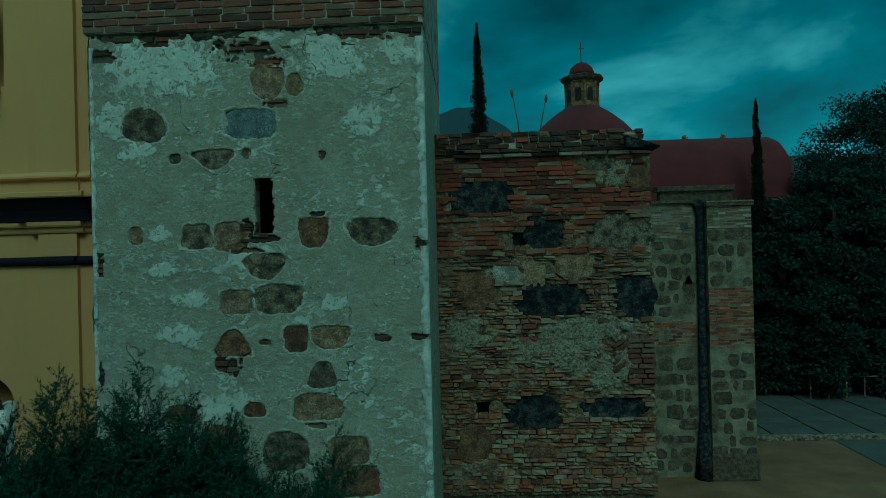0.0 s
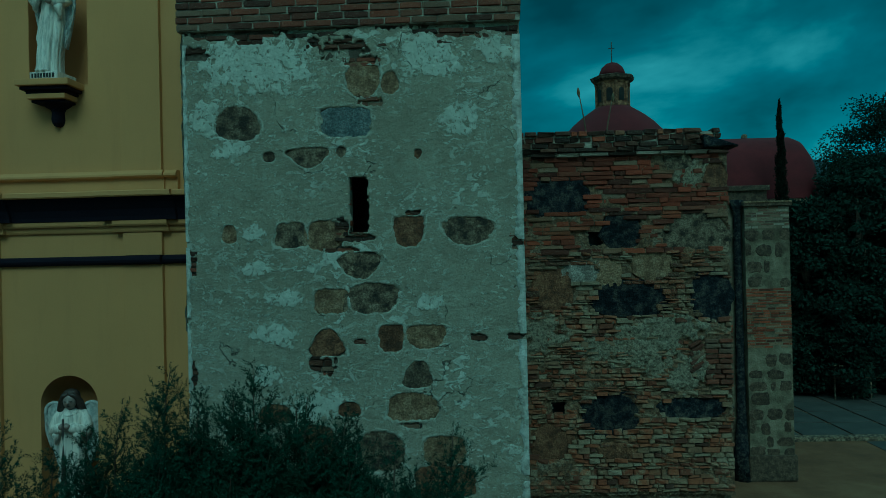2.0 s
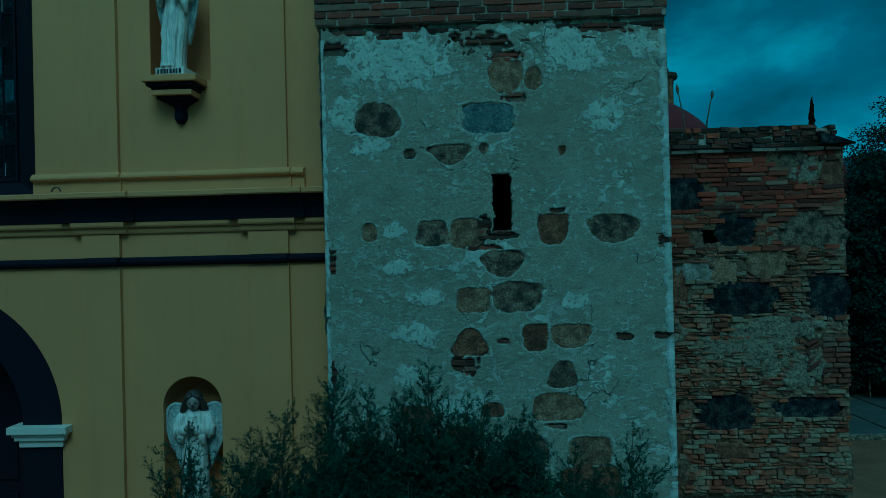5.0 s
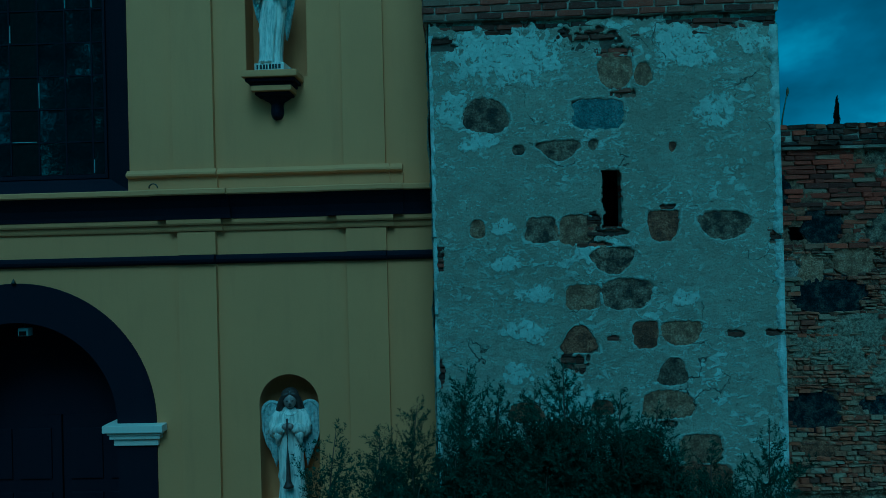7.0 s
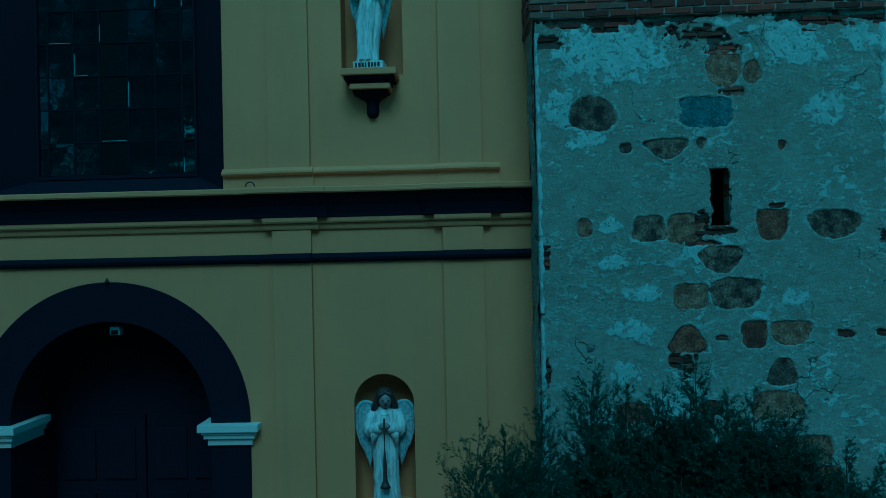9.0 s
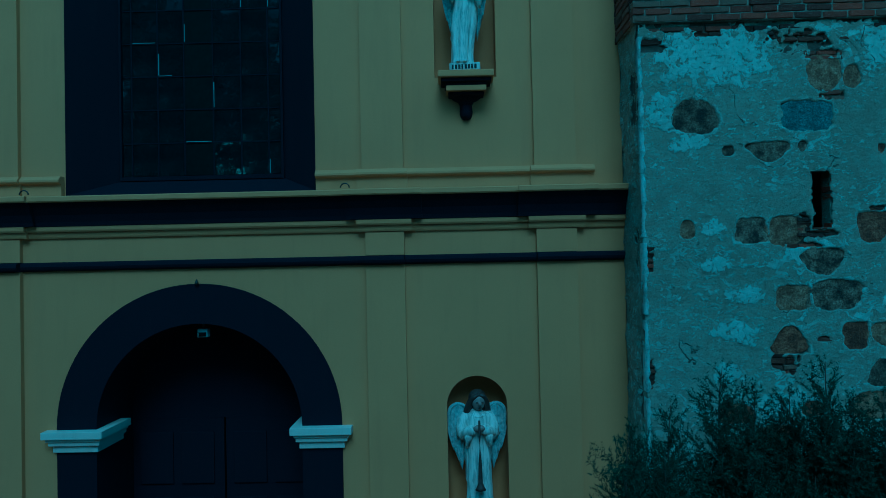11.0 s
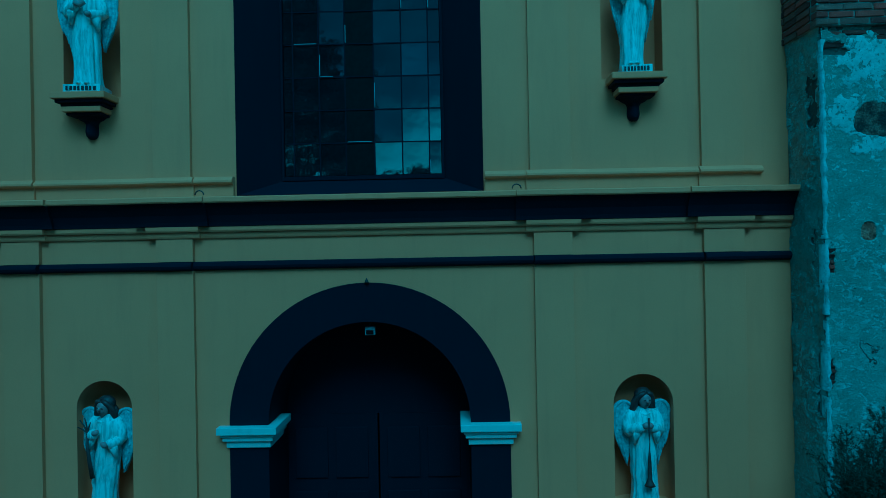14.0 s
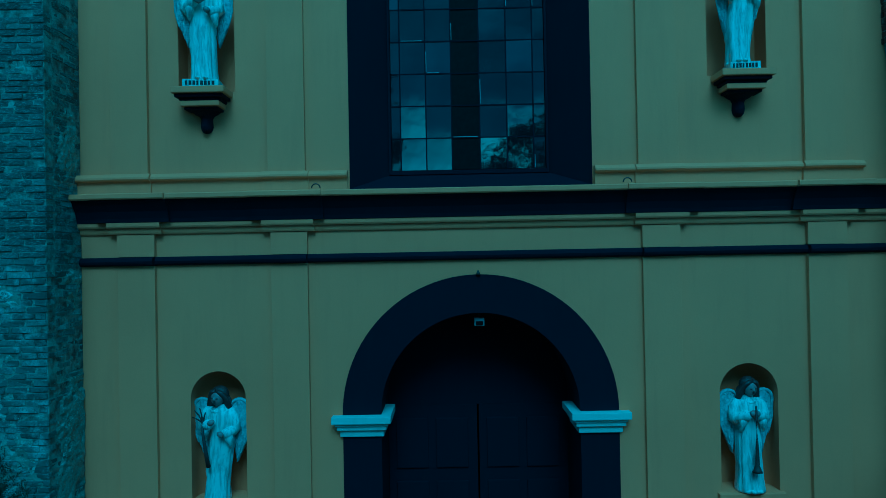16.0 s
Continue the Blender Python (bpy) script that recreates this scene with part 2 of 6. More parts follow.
RED_PALETTE = [(0.0, (0.075, 0.036, 0.025)), (0.3, (0.19, 0.072, 0.042)), (0.6, (0.29, 0.1, 0.056)), (0.8, (0.19, 0.12, 0.08)), (1.0, (0.28, 0.2, 0.135))]
OLD_PALETTE = [(0.0, (0.06, 0.027, 0.017)), (0.25, (0.19, 0.055, 0.027)), (0.55, (0.34, 0.092, 0.04)), (0.75, (0.25, 0.115, 0.058)), (0.9, (0.29, 0.19, 0.115)), (1.0, (0.36, 0.28, 0.19))]
DEEP_PALETTE = [(0.0, (0.055, 0.022, 0.014)), (0.3, (0.18, 0.047, 0.024)), (0.65, (0.32, 0.076, 0.036)), (0.86, (0.2, 0.075, 0.044)), (0.95, (0.27, 0.17, 0.1)), (1.0, (0.38, 0.3, 0.21))]
RUBBLE_PALETTE = [(0.0, (0.06, 0.033, 0.022)), (0.2, (0.22, 0.075, 0.035)), (0.45, (0.3, 0.12, 0.055)), (0.62, (0.21, 0.13, 0.075)), (0.8, (0.27, 0.195, 0.12)), (0.92, (0.3, 0.24, 0.155)), (1.0, (0.36, 0.3, 0.21))]
PALE_PALETTE = [(0.0, (0.09, 0.065, 0.05)), (0.35, (0.22, 0.12, 0.08)), (0.65, (0.3, 0.25, 0.19)), (1.0, (0.42, 0.38, 0.31))]
GREY_PALETTE = [(0.0, (0.11, 0.1, 0.085)), (0.35, (0.17, 0.16, 0.138)), (0.7, (0.22, 0.21, 0.185)), (1.0, (0.31, 0.3, 0.26))]
BRICK_RED = brick_mat("red_brick", RED_PALETTE, (0.24, 0.22, 0.17), False, (0.54, 0.68, 0.6))
BRICK_OLD = brick_mat("weathered_brick", OLD_PALETTE, (0.34, 0.31, 0.25))
BRICK_OLD_J = brick_mat("weathered_brick_joined", OLD_PALETTE, (0.34, 0.31, 0.25), True)
BRICK_DEEP = brick_mat("deep_red_brick", DEEP_PALETTE, (0.26, 0.22, 0.17))
BRICK_RUBBLE = brick_mat("rubble_brick", RUBBLE_PALETTE, (0.33, 0.27, 0.175), False, (0.5, 0.63, 0.75))
BRICK_RUBBLE_J = brick_mat("rubble_brick_joined", RUBBLE_PALETTE, (0.33, 0.27, 0.175), True, (0.5, 0.63, 0.75))
BRICK_DARK = brick_mat("dark_brown_brick", [(0.0, (0.03, 0.02, 0.015)), (0.5, (0.085, 0.045, 0.028)), (1.0, (0.15, 0.075, 0.045))], (0.3, 0.28, 0.22))
BRICK_PALE = brick_mat("pale_brick", PALE_PALETTE, (0.45, 0.43, 0.38))
BRICK_GREY = brick_mat("grey_limed_brick", GREY_PALETTE, (0.5, 0.5, 0.45), False, (0.5, 0.64, 0.7))
BRICK_GREY_J = brick_mat("grey_limed_brick_joined", GREY_PALETTE, (0.5, 0.5, 0.45), True, (0.5, 0.64, 0.7))
BRICK_PALE_J = brick_mat("pale_brick_joined", PALE_PALETTE, (0.45, 0.43, 0.38), True)


def mortar_mat():
    k = Mat("crumbling_mortar", 0.95)
    g = k.ramp(k.noise(3.0, 7, 0.68), [(0.36, (0.1, 0.06, 0.035)), (0.5, (0.24, 0.165, 0.095)), (0.64, (0.42, 0.35, 0.25))])
    worn = k.math("ADD", k.attr("lime"), k.math("MULTIPLY", k.math("SUBTRACT", k.noise(11, 9, 0.78), 0.5), 3.2))
    worn = k.math("MULTIPLY", k.ramp(worn, [(0.45, 0.0), (0.75, 1.0)]), k.ramp(k.attr("lime"), [(0.02, 0.0), (0.3, 1.0)]))
    g = k.mix(k.math("MULTIPLY", worn, 0.85), g, (0.4, 0.36, 0.26))
    g = k.mix(k.ramp(k.noise(30, 6, 0.7), [(0.4, 0.7), (0.56, 0.0)]), g, (0.045, 0.034, 0.026))
    k.color(g).bump(k.noise(24, 9, 0.76), 1.0, 0.05)
    return k.m


MORTAR = mortar_mat()
PALE_MORTAR = simple("pale_rubble_mortar", [(0.34, (0.08, 0.064, 0.042)), (0.48, (0.16, 0.135, 0.09)), (0.64, (0.26, 0.225, 0.16))], 2.6, 0.95, 1.0, 0.05, 9)


CAP_MORTAR = simple("grey_cap_mortar", [(0.36, (0.1, 0.08, 0.06)), (0.48, (0.28, 0.25, 0.2)), (0.62, (0.5, 0.47, 0.39))], 7, 0.95, 1.0, 0.03, 8)
LIME_EDGE = simple("white_lime_coat", [(0.34, (0.34, 0.33, 0.28)), (0.46, (0.64, 0.64, 0.58)), (0.66, (0.82, 0.82, 0.77))], 9, 0.9, 0.9, 0.03, 9)
def statue_white():
    k = Mat("white_plaster_fold_shade", 0.5)
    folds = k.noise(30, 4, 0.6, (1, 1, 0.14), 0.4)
    # creases darkened: shade between the cloth folds put into the colour
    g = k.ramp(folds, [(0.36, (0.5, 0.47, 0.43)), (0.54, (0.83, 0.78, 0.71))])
    g = k.mix(k.ramp(k.noise(9, 6, 0.65), [(0.55, 0.0), (0.75, 0.3)]), g, (0.4, 0.42, 0.43))
    k.color(g).bump(folds, 0.4, 0.03)
    return k.m


STATUE_WHITE = statue_white()
STATUE_WING = simple("feathered_white_plaster", [(0.35, (0.36, 0.38, 0.38)), (0.65, (0.64, 0.64, 0.62))], 26, 0.5, 0.6, 0.012)
STATUE_DARK = simple("dark_painted_plaster", [(0.3, (0.03, 0.022, 0.02)), (0.7, (0.07, 0.05, 0.042))], 18, 0.5, 0.4, 0.01)
STATUE_SKIN = simple("tan_painted_plaster", [(0.3, (0.22, 0.18, 0.165)), (0.7, (0.34, 0.28, 0.25))], 12, 0.5, 0.1, 0.004)
DARK_ROOM = simple("dark_room_tone", [(0.3, (0.016, 0.016, 0.026)), (0.7, (0.028, 0.027, 0.042))], 7, 0.6, 0.3, 0.006)
IRON_AND_HOLES = simple("black_iron_and_hole_dark", [(0.3, (0.014, 0.014, 0.015)), (0.7, (0.04, 0.036, 0.034))], 20, 0.5, 0.2, 0.003)
RED_ROOF = simple("red_painted_roof", [(0.3, (0.044, 0.002, 0.006)), (0.55, (0.062, 0.0033, 0.0085)), (0.75, (0.082, 0.0075, 0.0115))], 1.2, 0.9, 0.3, 0.02)
DIRT = simple("brown_earth", [(0.3, (0.075, 0.04, 0.018)), (0.5, (0.13, 0.07, 0.032)), (0.72, (0.18, 0.11, 0.055))], 0.7, 0.95, 0.8, 0.04)
SLAB = simple("stone_paving", [(0.3, (0.04, 0.04, 0.037)), (0.7, (0.08, 0.076, 0.07))], 1.5, 0.8, 0.4, 0.01)
BARK = simple("grey_bark", [(0.3, (0.045, 0.034, 0.026)), (0.7, (0.11, 0.085, 0.065))], 12, 0.95, 0.8, 0.03)
JUNIPER = simple("juniper_needles", [(0.3, (0.018, 0.04, 0.026)), (0.7, (0.045, 0.078, 0.05))], 3, 0.75, 0.0, 0.01, 3, True)
LEAF = simple("dark_tree_leaves", [(0.3, (0.012, 0.022, 0.018)), (0.7, (0.032, 0.048, 0.034))], 1, 0.75, 0.0, 0.01, 3, True)
CYPRESS = simple("cypress_foliage", [(0.3, (0.004, 0.007, 0.005)), (0.7, (0.011, 0.016, 0.01))], 2, 0.8, 0.0, 0.01, 3, True)
for leafy in (JUNIPER, LEAF, CYPRESS):
    leafy.node_tree.nodes["Principled BSDF"].inputs["Specular IOR Level"].default_value = 0.1
STALK = simple("dry_agave_stalk", [(0.3, (0.07, 0.06, 0.035)), (0.7, (0.16, 0.13, 0.08))], 8, 0.9)
HILL = simple("hazy_hillside", [(0.3, (0.016, 0.028, 0.04)), (0.7, (0.026, 0.042, 0.055))], 0.02, 1.0, 0.3, 1.0)
LETTER = simple("black_lettering", [(0.3, (0.012, 0.012, 0.012)), (0.7, (0.03, 0.03, 0.03))], 20, 0.6, 0.1, 0.002)
LAMP_GREY = simple("grey_lamp_housing", [(0.3, (0.4, 0.42, 0.42)), (0.7, (0.5, 0.52, 0.52))], 12, 0.4, 0.1, 0.002)


def glass_mat():
    k = Mat("dusty_window_glass", 0.04)
    g = k.ramp(k.noise(3, 5, 0.6), [(0.4, (0.006, 0.008, 0.011)), (0.75, (0.016, 0.02, 0.024))])
    k.color(g).bump(k.noise(3.5, 2, 0.5), 0.12, 0.02)
    k.bsdf.inputs["IOR"].default_value = 1.85
    wire(k.nt, k.ramp(k.random(), [(0.0, 0.22), (0.6, 0.4), (1.0, 0.8)]), k.bsdf.inputs["Specular IOR Level"])
    return k.m


GLASS = glass_mat()
DARK_GLASS = simple("dull_dark_glass", [(0.3, (0.004, 0.005, 0.006)), (0.7, (0.01, 0.012, 0.013))], 14, 0.6, 0.4, 0.004)


DARK_GLASS.node_tree.nodes["Principled BSDF"].inputs["Specular IOR Level"].default_value = 0.06


# ---- mesh helpers ----
def bm_object(name, bm, mats, parent=None, label="", smooth=False):
    me = bpy.data.meshes.new(name)
    if smooth:
        for f in bm.faces:
            f.smooth = True
    bm.to_mesh(me)
    bm.free()
    for m in mats if isinstance(mats, (list, tuple)) else [mats]:
        me.materials.append(m)
    ob = new(name, me)
    if parent:
        ob.parent = parent
    if label:
        ob["label"] = label
    return ob


def part(name, bm, material, parent, label="", smooth=False):
    """Links a bmesh as one mesh object under a thing or a part."""
    return bm_object(name, bm, material, parent, label, smooth)


def mesh_of(name, verts, faces, mats, parent=None, label="", smooth=False):
    me = bpy.data.meshes.new(name)
    me.from_pydata(verts, [], faces)
    me.update()
    if smooth:
        me.polygons.foreach_set("use_smooth", [True] * len(me.polygons))
    for m in mats if isinstance(mats, (list, tuple)) else [mats]:
        me.materials.append(m)
    ob = new(name, me)
    if parent:
        ob.parent = parent
    if label:
        ob["label"] = label
    return ob


def box(bm, x0, x1, y0, y1, z0, z1, bevel=0.0):
    m = Matrix.LocRotScale(((x0 + x1) / 2, (y0 + y1) / 2, (z0 + z1) / 2), None, (abs(x1 - x0), abs(y1 - y0), abs(z1 - z0)))
    made = bmesh.ops.create_cube(bm, size=1.0, matrix=m)
    if bevel:
        edges = list({e for v in made["verts"] for e in v.link_edges})
        bmesh.ops.bevel(bm, geom=edges, offset=bevel, segments=2, affect="EDGES", profile=0.6)
    return bm


def boxes(*rows, bevel=0.0):
    bm = bmesh.new()
    for r in rows:
        box(bm, *r, bevel=bevel)
    return bm


def thing(name, label, category, at=(0, 0, 0), group="", kind=""):
    ob = new(name)
    ob.location = at
    ob.empty_display_size = 0.2
    return tagged(ob, label, category, group, kind)


def tube(bm, pts, radii, seg=8, mat=0):
    """A tapered tube through the points, closed at both ends."""
    rings = []
    pts = [Vector(p) for p in pts]
    for i, p in enumerate(pts):
        d = (pts[min(i + 1, len(pts) - 1)] - pts[max(i - 1, 0)]).normalized()
        q = d.to_track_quat("Z", "Y")
        rings.append([bm.verts.new(p + q @ Vector((radii[i] * math.cos(a), radii[i] * math.sin(a), 0))) for a in [2 * math.pi * j / seg for j in range(seg)]])
    for a, b in zip(rings, rings[1:]):
        for j in range(seg):
            f = bm.faces.new((a[j], a[(j + 1) % seg], b[(j + 1) % seg], b[j]))
            f.material_index, f.smooth = mat, True
    for r, flip in ((rings[0], True), (rings[-1], False)):
        f = bm.faces.new(r[::-1] if flip else r)
        f.material_index = mat
    return bm


def blob(bm, cx, cz, w, h, y, depth, seed, seg=26, square=3.0, mat=0, wild=1.0):
    """An irregular, nearly flat stone face on a wall that looks towards -y."""
    rnd = random.Random(seed)
    ph = [rnd.uniform(0, 6.28) for _ in range(6)]
    rim = []
    corners = rnd.randint(6, 9)
    spin = [(k + rnd.uniform(-0.3, 0.3)) / corners * 2 * math.pi for k in range(corners)]
    reach = [1 + wild * rnd.uniform(-0.15, 0.09) for _ in spin]
    pts = [(q / (abs(math.cos(a)) ** square + abs(math.sin(a)) ** square) ** (1 / square) * math.cos(a), q / (abs(math.cos(a)) ** square + abs(math.sin(a)) ** square) ** (1 / square) * math.sin(a)) for a, q in zip(spin, reach)]
    for j in range(seg):
        a = 2 * math.pi * j / seg
        r = 1 / (abs(math.cos(a)) ** square + abs(math.sin(a)) ** square) ** (1 / square)
        # straight broken edges between uneven corners, partly worn round
        for k in range(corners):
            (ax, az), (bx, bz) = pts[k], pts[(k + 1) % corners]
            den = math.cos(a) * (bz - az) - math.sin(a) * (bx - ax)
            if abs(den) > 1e-6:
                t = (ax * (bz - az) - az * (bx - ax)) / den
                u = (math.cos(a) * t - ax) * (bx - ax) + (math.sin(a) * t - az) * (bz - az)
                if t > 0 and 0 <= u <= (bx - ax) ** 2 + (bz - az) ** 2:
                    r = 0.25 * r + 0.8 * t
                    break
        r *= 1 + wild * (0.03 * math.sin(3 * a + ph[1]) + 0.03 * math.sin(7 * a + ph[2]) + rnd.uniform(-0.04, 0.04))
        rim.append((r * w / 2 * math.cos(a), r * h / 2 * math.sin(a)))
    tx, tz = rnd.uniform(-0.5, 0.5), rnd.uniform(-0.5, 0.5)
    rings = []
    for s, dy in ((1.0, 0.03), (0.985, -depth * 0.75), (0.93, -depth), (0.6, -depth * 1.05), (0.28, -depth)):
        rings.append([bm.verts.new((cx + s * px, y + dy + depth * (tx * s * px / w + tz * s * pz / h) + rnd.uniform(-1, 1) * 0.22 * depth, cz + s * pz)) for px, pz in rim])
    for a, b in zip(rings, rings[1:]):
        for j in range(seg):
            f = bm.faces.new((a[j], a[(j + 1) % seg], b[(j + 1) % seg], b[j]))
            f.material_index, f.smooth = mat, True
    f = bm.faces.new(rings[-1])
    f.material_index = mat
    return bm


def brick_mesh(name, seed, mat, worn=0.06):
    """A worn brick, one unit long, deep and high, to be scaled."""
    rnd = random.Random(seed)
    bm = bmesh.new()
    bmesh.ops.create_cube(bm, size=1.0)
    for v in bm.verts:
        v.co += Vector((rnd.uniform(-1, 1) * worn * 0.4, rnd.uniform(-1, 1) * worn, rnd.uniform(-1, 1) * worn * 1.4))
    bmesh.ops.bevel(bm, geom=bm.edges[:], offset=0.07, segments=1, affect="EDGES")
    me = bpy.data.meshes.new(name)
    bm.to_mesh(me)
    bm.free()
    me.materials.append(mat)
    return me


def place_mesh(name, me, parent, m, label=""):
    ob = new(name, me)
    ob.parent = parent
    ob.matrix_basis = m
    if label:
        ob["label"] = label
    return ob


# ---- ground ----
def build_ground():
    n = 60
    verts, faces = [], []
    def coord(i):
        u = (i / n) * 2 - 1
        return 8 + math.copysign(abs(u) ** 3.2 * 3000 + abs(u) * 45, u)
    for j in range(n + 1):
        for i in range(n + 1):
            x, y = coord(i), coord(j)
            verts.append((x, y, 0.0 if abs(x) < 60 and abs(y) < 60 else 0.6 * noise.noise(Vector((x, y, 0)) * 0.01)))
    for j in range(n):
        for i in range(n):
            a = j * (n + 1) + i
            faces.append((a, a + 1, a + n + 2, a + n + 1))
    g = mesh_of("ground", verts, faces, DIRT)
    tagged(g, "bare brown earth around the old church", "ground", kind="structure")


build_ground()

# ---- church front ----
WALL_Y = 8.0
LEFT_END, RIGHT_END = -12.975, -3.35
DOOR_X, DOOR_R, DOOR_SPRING = -8.245, 1.637, 4.39
PIL = [(-12.52, -12.075), (-10.695, -10.262), (-6.3, -5.857), (-4.355, -3.895)]

church = thing("church_front", "ochre yellow church front with dark painted cornice and pilasters", "church", (-8.2, 8.0, 0))
church.location = (0, 0, 0)


def arch_panel(bm, x0, x1, z0, z1, bottom, spring, top_round, y0, y1, seg=28):
    """A stretch of wall with one arched or square opening from x0 to x1, solid above and below it."""
    cx, r = (x0 + x1) / 2, (x1 - x0) / 2
    pts = [(cx - r * math.cos(math.pi * k / seg), spring + (r * math.sin(math.pi * k / seg) if top_round else 0)) for k in range(seg + 1)]
    for (xa, za), (xb, zb) in zip(pts, pts[1:]):
        v = [bm.verts.new(c) for c in ((xa, y0, za), (xb, y0, zb), (xb, y0, z1), (xa, y0, z1), (xa, y1, za), (xb, y1, zb), (xb, y1, z1), (xa, y1, z1))]
        for q in ((0, 1, 2, 3), (7, 6, 5, 4), (0, 4, 5, 1), (3, 2, 6, 7)):
            bm.faces.new([v[i] for i in q])


def build_church_wall():
    y0, y1 = WALL_Y, WALL_Y + 0.55
    zm, zt = 6.65, 12.0
    for a, b in [(LEFT_END, -11.695), (-11.035, DOOR_X - DOOR_R), (DOOR_X + DOOR_R, -5.412), (-4.724, RIGHT_END)]:
        part("wall", boxes((a, b, y0, y1, 0, zm)), YELLOW, church)
    for a, b in [(LEFT_END, -11.783), (-11.101, -9.75), (-6.865, -5.477), (-4.765, RIGHT_END)]:
        part("wall", boxes((a, b, y0, y1, zm, zt)), YELLOW, church)
    for args in ((-11.695, -11.035, 0, zm, 3.4, 4.6, True, 28), (-5.412, -4.724, 0, zm, 3.4, 4.57, True, 28), (DOOR_X - DOOR_R, DOOR_X + DOOR_R, 0, zm, 0, DOOR_SPRING, True, 48), (-11.783, -11.101, zm, zt, 8.26, 9.75, True, 28), (-5.477, -4.765, zm, zt, 8.33, 9.75, True, 28), (-9.75, -6.865, zm, zt, 7.07, 10.4, False, 2)):
        if args[4] > args[2]:
            part("wall", boxes((args[0], args[1], y0, y1, args[2], args[4])), YELLOW, church)
        bm = bmesh.new()
        arch_panel(bm, *args[:7], y0, y1, args[7])
        bmesh.ops.remove_doubles(bm, verts=bm.verts[:], dist=0.0005)
        part("wall", bm, YELLOW, church)


build_church_wall()


def prism(bm, x0, x1, profile):
    """A moulding: the (y, z) profile drawn out along x, closed back to the wall."""
    a = [bm.verts.new((x0, y, z)) for y, z in profile]
    b = [bm.verts.new((x1, y, z)) for y, z in profile]
    n = len(profile)
    for i in range(n):
        bm.faces.new((a[i], a[(i + 1) % n], b[(i + 1) % n], b[i]))
    bm.faces.new(a[::-1])
    bm.faces.new(b)


def run_moulding(name, profile, mat, breaks=(), out=0.05, x0=LEFT_END, x1=RIGHT_END, label=""):
    """One moulding along the church front, in stretches, that steps forward at the given breaks."""
    xs = x0
    def stretch(a, b, prof):
        bm = bmesh.new()
        prism(bm, a, b, prof)
        bmesh.ops.recalc_face_normals(bm, faces=bm.faces[:])
        part(name, bm, mat, church, label)
    for a, b in [k for k in breaks if k[0] > x0 and k[1] < x1]:
        stretch(xs, a, profile)
        stretch(a, b, [(y - out if y < WALL_Y else y, z) for y, z in profile])
        xs = b
    stretch(xs, x1, profile)


W = WALL_Y + 0.02
wide = [(a - 0.09, b + 0.09) for a, b in PIL]
wider = [(a - 0.21, b + 0.21) for a, b in PIL]
run_moulding("stripe_moulding", [(W, 6.2), (7.965, 6.205), (7.945, 6.225), (7.935, 6.255), (7.945, 6.285), (7.965, 6.303), (W, 6.308)], MAROON, PIL, 0.07, label="dark maroon half-round moulding")
run_moulding("lower_moulding", [(W, 6.575), (7.975, 6.58), (7.965, 6.6), (7.955, 6.645), (W, 6.645)], YELLOW, wide, 0.05)
run_moulding("upper_moulding", [(W, 6.646), (7.93, 6.65), (7.918, 6.67), (7.915, 6.712), (W, 6.712)], YELLOW, wide, 0.05)
run_moulding("dark_cove", [(W, 6.713), (7.905, 6.716), (7.895, 6.76), (7.865, 6.84), (7.815, 6.915), (7.78, 6.955), (7.775, 6.972), (W, 6.972)], MAROON, wider, 0.045, label="dark maroon cove under the ledge")
run_moulding("ledge", [(W, 6.974), (7.745, 6.976), (7.735, 6.99), (7.735, 7.035), (7.75, 7.045), (W, 7.052)], YELLOW, wider, 0.045)


def build_pilasters():
    for a, b in PIL:
        part("pilaster", boxes((a, b, 7.938, W, 0.0, 6.199), bevel=0.003), YELLOW, church)
        part("pilaster", boxes((a, b, 7.938, W, 6.309, 6.574), bevel=0.003), YELLOW, church)
    for a, b in ((-12.586, -12.14), (-10.717, -10.273), (-6.33, -5.853), (-4.364, -3.886)):
        part("pilaster", boxes((a, b, 7.938, W, 7.29, 11.99), bevel=0.003), YELLOW, church)
    # the plinth course along the upper storey, broken by the window
    for lo, hi in ((LEFT_END, -9.77), (-6.85, -3.69)):
        def course(a, b, prof):
            bm = bmesh.new()
            prism(bm, a, b, prof)
            bmesh.ops.recalc_face_normals(bm, faces=bm.faces[:])
            part("plinth_course", bm, YELLOW, church)
        prof = [(W, 7.053), (7.93, 7.054), (7.93, 7.198), (7.885, 7.206), (7.872, 7.222), (7.875, 7.245), (7.9, 7.268), (7.915, 7.287), (W, 7.288)]
        xs = lo
        for a, b in [(p - 0.05, q + 0.05) for p, q in ((-12.586, -12.14), (-10.717, -10.273), (-6.33, -5.853), (-4.364, -3.886)) if p > lo and q < hi]:
            course(xs, a, prof)
            course(a, b, [(y - 0.035 if y < WALL_Y else y, z) for y, z in prof])
            xs = b
        if xs < hi:
            course(xs, hi, prof)
    # curled dark loops standing in for leafy debris on the ledge
    for x in (-10.12, -6.5):
        bm = bmesh.new()
        tube(bm, [(x + 0.05 * math.cos(t), 7.8, 7.07 + 0.05 * math.sin(t)) for t in [k * 0.35 for k in range(10)]], [0.008] * 10, 6)
        part("debris_loop", bm, IRON_AND_HOLES, church, "dark bent loop standing in for plant debris")


build_pilasters()


